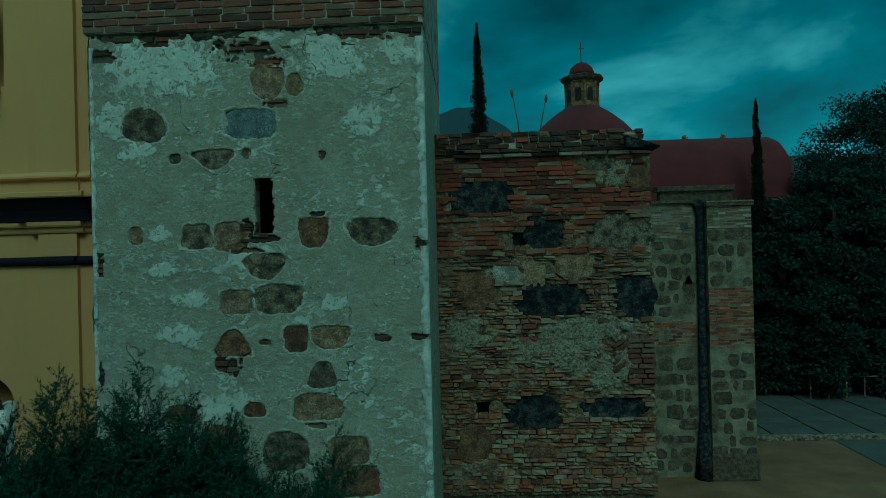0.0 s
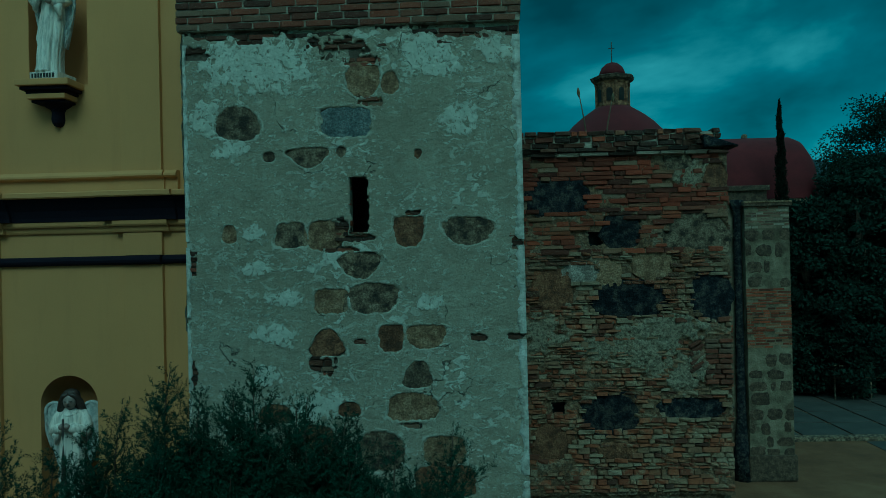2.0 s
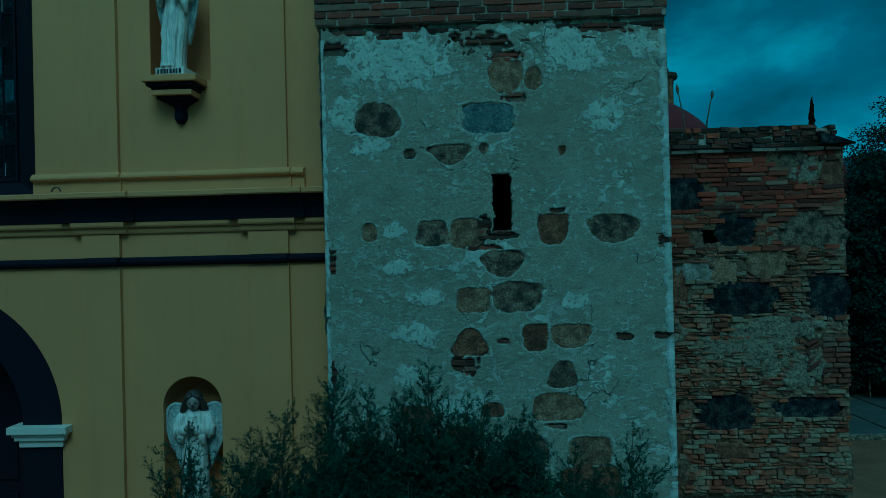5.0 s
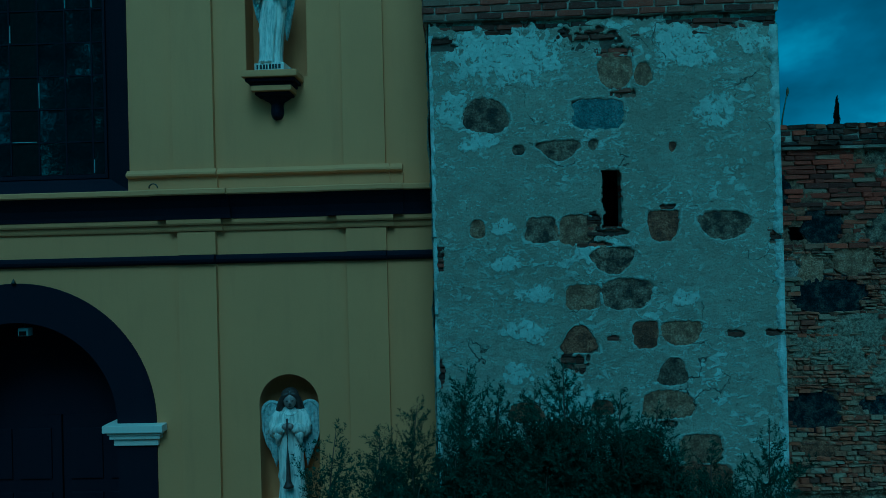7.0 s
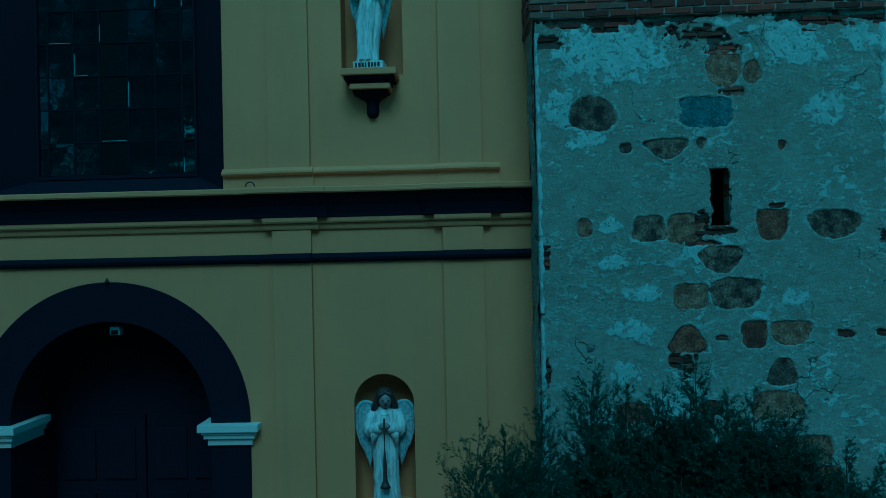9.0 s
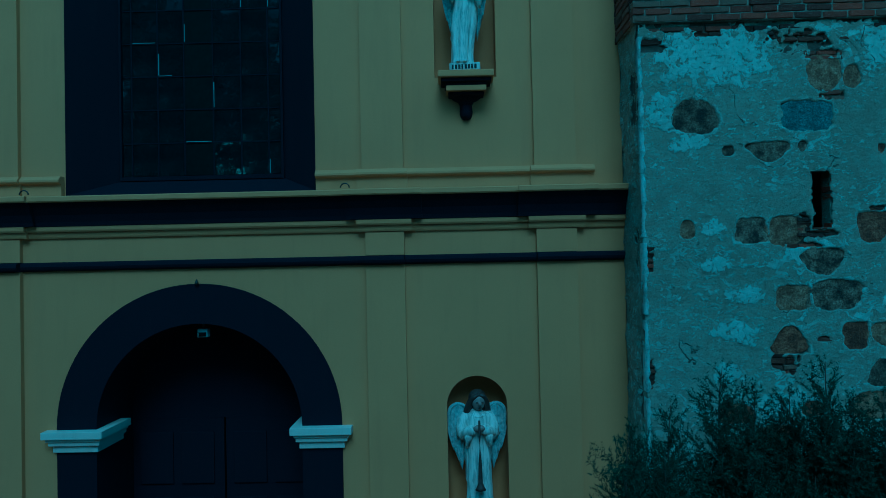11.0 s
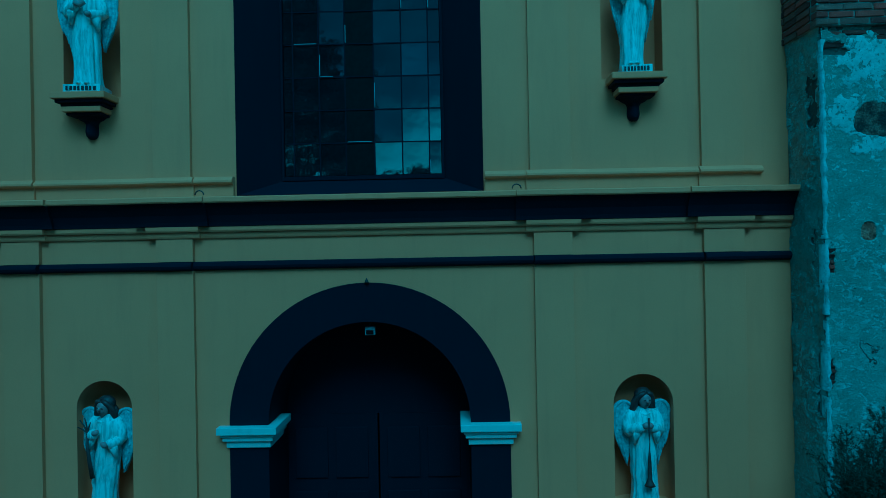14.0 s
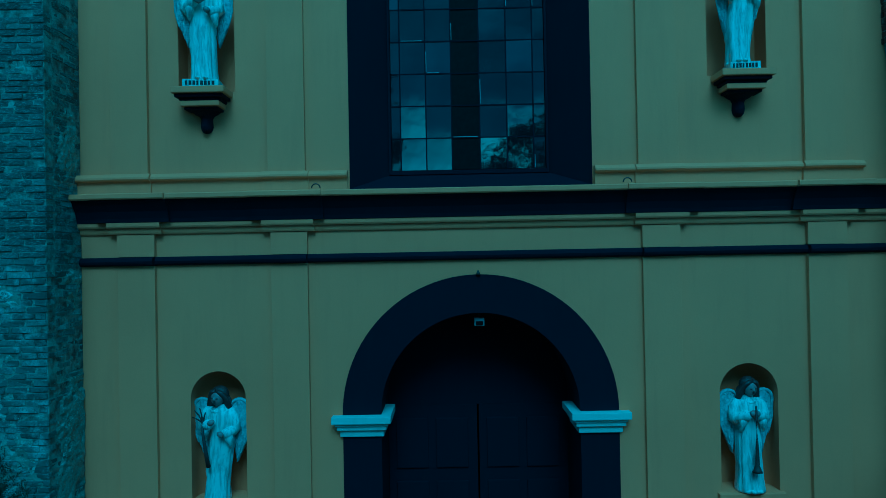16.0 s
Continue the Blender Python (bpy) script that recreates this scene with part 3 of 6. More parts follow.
def build_niches():
    for cx, r, spring in ((-11.365, 0.33, 4.6), (-5.068, 0.344, 4.57)):
        bm = bmesh.new()
        seg, depth = 22, 0.36
        def ring(z, k):
            return [bm.verts.new((cx - r * k * math.cos(math.pi * j / seg), WALL_Y + 0.003 + depth * k * math.sin(math.pi * j / seg) ** 0.45, z)) for j in range(seg + 1)]
        rows = [ring(3.4, 1.0), ring(spring, 1.0)] + [ring(spring + r * math.sin(t), max(math.cos(t), 0.02)) for t in [math.pi / 2 * i / 9 for i in range(1, 10)]]
        for a, b in zip(rows, rows[1:]):
            for j in range(seg):
                bm.faces.new((a[j], a[j + 1], b[j + 1], b[j]))
        part("niche", bm, NICHE, church, "round-headed niche, its shade put into a browner ochre", True)
        part("niche_sill", boxes((cx - r - 0.05, cx + r + 0.05, 7.93, 8.35, 3.3, 3.395), bevel=0.01), YELLOW, church)
    for a, b in ((-11.783, -11.101), (-5.477, -4.765)):
        bm = boxes((a + 0.002, b - 0.002, 8.3, 8.33, 8.262, 10.1), (a - 0.03, a + 0.004, 8.004, 8.3, 8.262, 10.1), (b - 0.004, b + 0.03, 8.004, 8.3, 8.262, 10.1))
        part("niche", bm, NICHE, church, "square-shouldered niche, its shade put into a browner ochre")
        # a stepped bracket that ends in a dark scroll
        c = (a + b) / 2
        h = 8.26 if c < -8 else 8.33
        corbel = part("corbel", boxes((c - 0.31, c + 0.31, 7.66, 8.04, h - 0.075, h), bevel=0.012), YELLOW, church, "stepped ochre and maroon statue bracket")
        bm = bmesh.new()
        for dx, y, z, z2 in ((0.28, 7.7, h - 0.115, h - 0.077), (0.24, 7.75, h - 0.15, h - 0.116)):
            box(bm, c - dx, c + dx, y, 8.03, z, z2, 0.01)
        part("dark_neck", bm, MAROON, corbel)
        part("lower_slab", boxes((c - 0.225, c + 0.225, 7.74, 8.03, h - 0.212, h - 0.152), bevel=0.01), YELLOW, corbel)
        bm = bmesh.new()
        box(bm, c - 0.2, c + 0.2, 7.79, 8.03, h - 0.245, h - 0.214, 0.01)
        n = 16
        prof = [(0.17, h - 0.246), (0.14, h - 0.27), (0.09, h - 0.295), (0.07, h - 0.33), (0.074, h - 0.38), (0.076, h - 0.42), (0.066, h - 0.46), (0.045, h - 0.487), (0.015, h - 0.5)]
        rows = []
        for w, z in prof:
            rows.append([bm.verts.new((c + w * math.cos(math.pi * j / n), 8.02 - 0.2 * (w / 0.17) ** 0.6 * math.sin(math.pi * j / n), z)) for j in range(n + 1)])
        for p, q in zip(rows, rows[1:]):
            for j in range(n):
                bm.faces.new((p[j], p[j + 1], q[j + 1], q[j]))
        part("scroll", bm, MAROON, corbel)


build_niches()


def build_doorway():
    inner = 1.18
    bm = bmesh.new()
    seg = 48
    y0, y1 = 7.982, 9.0
    ang = [math.pi * k / seg for k in range(seg + 1)]
    outer_pts = [(DOOR_X - DOOR_R, 0.0)] + [(DOOR_X - DOOR_R * math.cos(t), DOOR_SPRING + DOOR_R * math.sin(t)) for t in ang] + [(DOOR_X + DOOR_R, 0.0)]
    inner_pts = [(DOOR_X - inner, 0.0)] + [(DOOR_X - inner * math.cos(t), DOOR_SPRING + inner * math.sin(t)) for t in ang] + [(DOOR_X + inner, 0.0)]
    loops = [[bm.verts.new((x, y, z)) for x, z in pts] for pts, y in ((outer_pts, y0), (inner_pts, y0), (inner_pts, y1), (outer_pts, y1))]
    for k in range(4):
        p, q = loops[k], loops[(k + 1) % 4]
        for i in range(len(p) - 1):
            bm.faces.new((p[i], p[i + 1], q[i + 1], q[i]))
    bmesh.ops.recalc_face_normals(bm, faces=bm.faces[:])
    part("door_surround", bm, MAROON, church, "dark maroon painted arched door surround")
    for side in (-1, 1):
        xi, xo = DOOR_X + side * 1.18, DOOR_X + side * 1.637
        bm = bmesh.new()
        for d, z0, z1 in ((0.03, 4.135, 4.215), (0.065, 4.216, 4.265), (0.085, 4.266, 4.3), (0.12, 4.301, 4.385)):
            a, b = sorted((xi - side * d, xo + side * d))
            box(bm, a, b, 7.98 - d, 8.0 if d < 0.1 else 8.0, z0, z1, 0.008)
            a, b = sorted((xi - side * d, xi + side * 0.02))
            box(bm, a, b, 7.98 - d * 0.5, 8.56, z0 + 0.0005, z1 - 0.0005)
        part("impost", bm, WHITE_TRIM, church, "stepped white painted impost block")
    # double door leaves with panels, and the board that fills the arch
    for side in (-1, 1):
        a, b = sorted((DOOR_X + side * 0.012, DOOR_X + side * 1.175))
        leaf = part("door_leaf", boxes((a, b, 8.86, 8.92, 0.02, 4.3), bevel=0.005), MAROON, church, "dark wooden panelled door leaf")
        for r in range(5):
            for cidx in range(2):
                xa = a + 0.1 + cidx * 0.52
                part("panel", boxes((xa, xa + 0.42, 8.835, 8.865, 0.2 + r * 0.82, 0.85 + r * 0.82), bevel=0.012), MAROON, leaf)
    bm = bmesh.new()
    arch = [(DOOR_X - inner * math.cos(t), DOOR_SPRING + inner * math.sin(t)) for t in ang]
    edge = [(DOOR_X - inner, 4.302)] + arch + [(DOOR_X + inner, 4.302)]
    front, back = ([bm.verts.new((x, y, z)) for x, z in edge] for y in (8.862, 8.915))
    bm.faces.new(front)
    bm.faces.new(back[::-1])
    for k in range(len(edge)):
        bm.faces.new((front[k], back[k], back[(k + 1) % len(edge)], front[(k + 1) % len(edge)]))
    bmesh.ops.recalc_face_normals(bm, faces=bm.faces[:])
    part("tympanum", bm, MAROON, church)
    bm = bmesh.new()
    tube(bm, [(DOOR_X, 7.97, 6.02), (DOOR_X, 7.97, 6.045), (DOOR_X, 7.97, 6.08)], [0.028, 0.02, 0.004], 8)
    part("spike", bm, IRON_AND_HOLES, church, "small pointed iron hook over the arch")


build_doorway()


def build_window():
    x0, x1, z0, z1 = -9.75, -6.865, 7.07, 10.4
    gx0, gx1, gz0, gz1 = -9.31, -7.32, 7.27, 10.15
    y0, y1 = 7.988, 8.4
    win = new("window_1")
    win.parent = church
    win["label"] = "tall leaded window in a dark splayed reveal"
    bm = bmesh.new()
    o = [bm.verts.new((x, y0, z)) for x, z in ((x0, z0), (x1, z0), (x1, z1), (x0, z1))]
    i = [bm.verts.new((x, y1, z)) for x, z in ((gx0, gz0), (gx1, gz0), (gx1, gz1), (gx0, gz1))]
    back = [bm.verts.new((x, y1 + 0.12, z)) for x, z in ((x0, z0), (x1, z0), (x1, z1), (x0, z1))]
    for k in range(4):
        bm.faces.new((o[k], o[(k + 1) % 4], i[(k + 1) % 4], i[k]))
        bm.faces.new((o[(k + 1) % 4], o[k], back[k], back[(k + 1) % 4]))
        bm.faces.new((i[k], i[(k + 1) % 4], back[(k + 1) % 4], back[k]))
    bmesh.ops.recalc_face_normals(bm, faces=bm.faces[:])
    part("reveal", bm, MAROON, win)
    # frame with a thick middle post
    fr = boxes((gx0, gx0 + 0.03, 8.37, 8.42, gz0, gz1), (gx1 - 0.03, gx1, 8.37, 8.42, gz0, gz1), (gx0 + 0.03, gx1 - 0.03, 8.37, 8.42, gz0, gz0 + 0.05), bevel=0.004)
    part("frame", fr, MAROON, win)
    cols = [gx0 + 0.03, -9.16, -8.84, -8.52, -8.17, -7.83, -7.5, gx1 - 0.03]
    rows = [7.32 + 0.404 * k for k in range(8)]
    rnd = random.Random(4)
    for a, b in zip(cols, cols[1:]):
        for c, d in zip(rows, rows[1:]):
            bm = bmesh.new()
            box(bm, -(b - a) / 2 + 0.008, (b - a) / 2 - 0.008, -0.003, 0.003, -(d - c) / 2 + 0.008, (d - c) / 2 - 0.008)
            pane = part("pane", bm, DARK_GLASS if -8.53 < a < -8.5 else GLASS, win)
            pane.matrix_basis = pose((a + b) / 2, 8.4, (c + d) / 2, rnd.uniform(-1.1, 1.1), 0, rnd.uniform(-1.3, 1.3))
            # thin pale strips along some pane edges, picked at random
            if rnd.random() < 0.2:
                part("pale_pane_line", boxes((a + 0.009, a + 0.015, 8.384, 8.396, c + 0.02, d - rnd.uniform(0.02, 0.25))), LAMP_GREY, win)
            if rnd.random() < 0.07:
                part("pale_pane_line", boxes((a + 0.02, b - rnd.uniform(0.02, 0.2), 8.384, 8.396, c + 0.008, c + 0.014)), LAMP_GREY, win)
    for a in cols[1:-1]:
        part("glazing_bar", boxes((a - 0.008, a + 0.008, 8.386, 8.412, gz0 + 0.06, gz1)), MAROON, win)
    for c in rows[1:]:
        part("glazing_bar", boxes((gx0 + 0.05, gx1 - 0.05, 8.388, 8.41, c - 0.007, c + 0.007)), MAROON, win)
    part("sill_strip", boxes((gx0 - 0.05, gx1 + 0.05, 8.33, 8.372, gz0 - 0.06, gz0 - 0.035), bevel=0.004), LAMP_GREY, win, "thin pale metal strip on the sill")
    # near-black board behind the panes: the unlit room's darkness put into colour
    part("room_dark_board", boxes((x0, x1, 9.2, 9.3, 6.9, 10.6)), DARK_ROOM, win)


build_window()


def build_shell():
    bm = boxes((LEFT_END, RIGHT_END, 34.0, 34.4, 0, 9.5), (LEFT_END, LEFT_END + 0.5, 8.56, 34.0, 0, 9.5), (RIGHT_END - 0.5, RIGHT_END, 8.56, 34.0, 0, 9.5))
    part("nave_wall", bm, YELLOW, church)
    part("nave_roof", boxes((LEFT_END, RIGHT_END, 8.56, 34.4, 9.51, 9.8)), RED_ROOF, church)


build_shell()


# ---- statues ----
def angel(name, x, y, z, hold, turn, seed, label, plinth=0.0, sway=0.01, slim=1.0, base=0.215, broad=1.0, flare=0.0, nod=(8, 0, 0), span=0.325, wing=0.74):
    """A robed winged statue, one mesh, looking towards -y; its foot is at z."""
    rnd = random.Random(seed)
    bm = bmesh.new()
    seg = 110
    prof = [(0.0, 0.168, 0.15), (0.03, 0.176, 0.156), (0.08, 0.168, 0.15), (0.14, 0.16, 0.144), (0.2, 0.156, 0.139), (0.27, 0.152, 0.135), (0.34, 0.149, 0.132), (0.41, 0.147, 0.129), (0.48, 0.146, 0.126), (0.55, 0.146, 0.123), (0.62, 0.144, 0.12), (0.69, 0.138, 0.116), (0.76, 0.13, 0.112), (0.84, 0.132, 0.114), (0.92, 0.146, 0.117), (1.0, 0.16, 0.113), (1.05, 0.142, 0.1), (1.09, 0.085, 0.075), (1.13, 0.055, 0.055)]
    waves = [(rnd.randint(4, 6), rnd.uniform(0, 6.28), 1.0), (rnd.randint(8, 11), rnd.uniform(0, 6.28), 0.6), (rnd.randint(15, 19), rnd.uniform(0, 6.28), 0.32)]
    side = rnd.choice((-1, 1))
    rings = []
    for zz, rx, ry in prof:
        ring = []
        fold = max(0.0, 1 - zz / 1.0) ** 0.7
        thin = slim + (1 - slim) * min(1.0, max(0.0, (zz - 0.1) / 0.4))
        wide = thin * (1 + flare * math.exp(-((zz - 0.56) / 0.2) ** 2))
        for j in range(seg):
            a = 2 * math.pi * j / seg
            # long cloth folds: narrow valleys between rounded ridges, drawn towards one hip
            c = sum(m * (abs(math.cos(0.5 * (n * a + p + 2.2 * side * zz))) - 0.6) for n, p, m in waves)
            k = 1 + (0.025 + 0.13 * fold) * c * (0.25 if zz > 1.02 else 1)
            d = zz - (0.5 + 0.17 * math.cos(a + 0.4 * side))
            swag = 1 + 0.1 * math.exp(-(d / 0.05) ** 2) - 0.05 * math.exp(-((d + 0.08) / 0.04) ** 2)
            lean = sway * math.cos(3.0 * min(zz, 1.05))
            ring.append(bm.verts.new((rx * wide * k * (swag if zz < 0.9 else 1) * math.cos(a) + lean, ry * k * (swag if zz < 0.9 else 1) * math.sin(a), zz)))
        rings.append(ring)
    for a, b in zip(rings, rings[1:]):
        for j in range(seg):
            bm.faces.new((a[j], a[(j + 1) % seg], b[(j + 1) % seg], b[j])).smooth = True
    bm.faces.new(rings[0][::-1])
    bm.faces.new(rings[-1])
    # head with parted shoulder-long hair
    old = set(bm.verts)
    def ball(c, sc, mi):
        made = bmesh.ops.create_uvsphere(bm, u_segments=18, v_segments=12, radius=1.0, matrix=Matrix.LocRotScale(c, None, sc))
        for f in {f for v in made["verts"] for f in v.link_faces}:
            f.material_index, f.smooth = mi, True
    ball((0, -0.038, 1.205), (0.058, 0.058, 0.084), 3)
    ball((0, -0.03, 1.15), (0.034, 0.04, 0.03), 3)
    ball((0, 0.012, 1.24), (0.08, 0.078, 0.088), 2)
    ball((0, 0.035, 1.14), (0.1, 0.06, 0.11), 2)
    tube(bm, [(0, -0.088, 1.235), (0, -0.104, 1.2), (0, -0.09, 1.19)], [0.008, 0.014, 0.008], 8, 3)
    for s in (-1, 1):
        ball((s * 0.024, -0.089, 1.222), (0.012, 0.008, 0.006), 2)
        tube(bm, [(s * 0.004, -0.05, 1.296), (s * 0.04, -0.052, 1.278), (s * 0.068, -0.026, 1.22), (s * 0.084, -0.008, 1.15), (s * 0.098, -0.002, 1.09), (s * 0.098, -0.008, 1.06)], [0.02, 0.026, 0.028, 0.032, 0.03, 0.012], 12, 2)
    tube(bm, [(-0.018, -0.094, 1.165), (0, -0.098, 1.167), (0.018, -0.094, 1.165)], [0.003, 0.006, 0.003], 6, 2)
    head = [v for v in bm.verts if v not in old]
    for v in head:
        v.co = Vector((v.co.x * 1.28, v.co.y * 1.15, 1.1 + (v.co.z - 1.1) * 1.08))
    bmesh.ops.rotate(bm, verts=head, cent=(0, 0, 1.1), matrix=Euler([radians(q) for q in nod]).to_matrix())
    tube(bm, [(0, -0.01, 1.04), (0, -0.022, 1.11), (0, -0.026, 1.15)], [0.062, 0.047, 0.042], 12, 3)
    tube(bm, [(0.09 * math.cos(q), -0.02 - 0.078 * math.sin(q), 1.078 - 0.035 * math.sin(q)) for q in [math.pi * w / 10 for w in range(11)]], [0.012] * 11, 8, 0)
    for s in (-1, 1):
        # wide sleeves, forearms and gathered cuffs
        if hold == "horn" or s < 0:
            elbow, wrist = Vector((s * 0.185, -0.04, 0.85)), Vector((s * 0.045, -0.165, 0.925))
        else:
            elbow, wrist = Vector((s * 0.2, -0.03, 0.84)), Vector((s * 0.11, -0.17, 0.79))
        tube(bm, [(s * 0.07, 0.0, 1.065), (s * 0.125, -0.005, 1.05), (s * 0.162, -0.012, 0.99), (s * 0.182, -0.025, 0.91), elbow, elbow + Vector((-s * 0.02, -0.02, -0.06))], [0.03, 0.058, 0.064, 0.066, 0.066, 0.03], 16, 0)
        mid = elbow.lerp(wrist, 0.55)
        tube(bm, [elbow + Vector((0, 0.01, 0)), elbow.lerp(wrist, 0.3), mid, elbow.lerp(wrist, 0.85), wrist], [0.05, 0.06, 0.062, 0.06, 0.036], 16, 0)
        tube(bm, [mid + Vector((0, 0, -0.01)), mid + Vector((s * 0.012, -0.012, -0.07)), mid + Vector((s * 0.02, 0.0, -0.15)), mid + Vector((s * 0.022, 0.015, -0.19))], [0.052, 0.05, 0.03, 0.008], 12, 0)
        tube(bm, [wrist, wrist + Vector((-s * 0.018, -0.014, 0.01)), wrist + Vector((-s * 0.04, -0.014, 0.026)), wrist + Vector((-s * 0.058, -0.01, 0.036))], [0.03, 0.036, 0.03, 0.014], 10, 3)
        # folded wing with overlapping rows of feathers
        n, m = 56, 18
        fr, bk = [], []
        for i in range(n + 1):
            t = i / n
            zc = 1.175 - wing * t
            round_top = math.sqrt(max(0.0, 1 - max(0.0, (0.16 - t) / 0.16) ** 2))
            taper = max(0.0, t - 0.42) / 0.58
            mid_x = 0.105 + (span - 0.105) * 0.5 - 0.035 * taper
            half = (span - 0.105) * 0.5 * max(0.05, round_top * (1 - taper ** 1.5))
            fr.append([])
            bk.append([])
            for q in range(m + 1):
                u = q / m
                xx = s * (mid_x + half * (2 * u - 1))
                lap = (t * 8.0 + 0.5 * (int(u * 5) % 2)) % 1.0
                quill = abs(math.sin(math.pi * u * 5))
                yy = 0.06 - 0.04 * math.sin(math.pi * u) - 0.012 * lap * quill ** 0.5 - 0.004 * quill
                zo = -0.02 * quill * lap
                fr[-1].append(bm.verts.new((xx, yy, zc + zo)))
                bk[-1].append(bm.verts.new((xx, 0.085, zc)))
        for i in range(n):
            for q in range(m):
                for g in (fr, bk):
                    f = bm.faces.new((g[i][q], g[i][q + 1], g[i + 1][q + 1], g[i + 1][q]))
                    f.material_index, f.smooth = 1, g is bk
            for q in (0, m):
                bm.faces.new((fr[i][q], fr[i + 1][q], bk[i + 1][q], bk[i][q])).material_index = 1
        for i in (0, n):
            for q in range(m):
                bm.faces.new((fr[i][q], fr[i][q + 1], bk[i][q + 1], bk[i][q])).material_index = 1
        # the thick leading edge that arches over the feathers
        r = (span - 0.105) * 0.5
        rim = [(s * (0.105 + r + r * math.cos(q)), 0.035, 1.175 - r + r * math.sin(q)) for q in [math.pi * (1 - w / 9) for w in range(10)]]
        rim += [(fr[i][m].co.x, 0.045, fr[i][m].co.z) for i in range(12, 42, 4)]
        tube(bm, rim, [0.012 + 0.01 * math.sin(math.pi * min(1, q / (len(rim) - 1) + 0.1)) for q in range(len(rim))], 10, 1)
    if hold == "horn":
        tube(bm, [(0, -0.205, 1.03), (0, -0.21, 0.9), (0.0, -0.21, 0.55), (0.0, -0.205, 0.34), (0.0, -0.205, 0.29), (0, -0.205, 0.262)], [0.012, 0.014, 0.019, 0.026, 0.045, 0.062], 14, 2)
    elif hold == "staff":
        tube(bm, [(-0.14, -0.14, 0.98), (-0.12, -0.18, 0.8), (-0.08, -0.2, 0.6), (-0.055, -0.19, 0.42)], [0.012, 0.017, 0.022, 0.026], 8, 2)
        for dx, dz in ((-0.1, 0.14), (0.03, 0.12), (-0.04, 0.17), (-0.13, 0.06)):
            tube(bm, [(-0.13, -0.15, 0.93), (-0.135 + dx * 0.5, -0.14, 0.93 + dz * 0.6), (-0.14 + dx, -0.13, 0.93 + dz)], [0.011, 0.009, 0.006], 6, 2)
    else:
        tube(bm, [(-0.05, -0.2, 0.93), (0.0, -0.2, 0.9), (0.06, -0.19, 0.94)], [0.03, 0.035, 0.03], 10, 3)
    # toes and a rough plaster foot under the hem
    for s in (-1, 1):
        ball((s * 0.05 * slim + sway, -0.15, 0.02), (0.03, 0.05, 0.022), 0)
    tube(bm, [(sway, 0, -0.004), (sway, 0, 0.03), (sway, 0, 0.05)], [0.185 * slim, 0.18 * slim, 0.12 * slim], 18, 0)
    if plinth:
        box(bm, -base, base, -0.17, 0.17, -plinth, 0.005, 0.008)
        # unreadable dark lettering as plain bars
        n = 8
        for k in range(n):
            width = base * 1.68
            xa = -width / 2 + k * width / n
            w = width / n * (0.72 if k % 3 else 0.55)
            for f in {f for v in bmesh.ops.create_cube(bm, size=1.0, matrix=Matrix.LocRotScale((xa + w / 2, -0.172, -plinth * 0.48), None, (w, 0.006, plinth * 0.58)))["verts"] for f in v.link_faces}:
                f.material_index = 4
    bmesh.ops.scale(bm, verts=bm.verts[:], vec=(broad, 1, 1))
    bmesh.ops.recalc_face_normals(bm, faces=bm.faces[:])
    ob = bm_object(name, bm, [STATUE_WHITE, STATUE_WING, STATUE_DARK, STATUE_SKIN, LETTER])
    ob.matrix_basis = pose(x, y, z, 0, 0, turn)
    tagged(ob, label, "statue", "angel statues on the church front")
    return ob


angel("angel_statue", -5.068, 8.05, 3.41, "horn", 4, 3, "white painted winged angel holding a long dark horn in a niche", 0.0, 0.012, 0.95, nod=(10, 0, 8))
angel("angel_statue", -11.365, 8.05, 3.41, "staff", -8, 8, "white painted winged angel with a dark staff in a niche", 0.0, -0.035, 0.82, 0.2, 1.06, 0.0, (10, 6, -8), 0.34)
angel("angel_statue", -5.121, 7.9, 8.42, "folded", -4, 5, "white painted angel on a lettered plinth upon a bracket", 0.085, -0.035, 0.74, 0.17, 1.0, 0.0, span=0.24, wing=0.86)
angel("angel_statue", -11.442, 7.9, 8.35, "folded", 6, 11, "white painted winged angel on a lettered plinth upon a bracket", 0.085, 0.01, 0.86, 0.205)


def build_lamp():
    lamp = thing("wall_lamp", "small grey box lamp hung under the door arch", "lamp", (DOOR_X + 0.01, 8.15, 5.46))
    part("housing", boxes((-0.06, 0.06, -0.05, 0.05, -0.06, 0.04), bevel=0.012), LAMP_GREY, lamp)
    part("lens", boxes((-0.045, 0.045, -0.058, -0.05, -0.05, 0.0), bevel=0.003), DARK_GLASS, lamp)
    bm = bmesh.new()
    tube(bm, [(0, 0, 0.04), (0, 0, 0.112)], [0.014, 0.014], 8)
    part("stem", bm, IRON_AND_HOLES, lamp)


build_lamp()


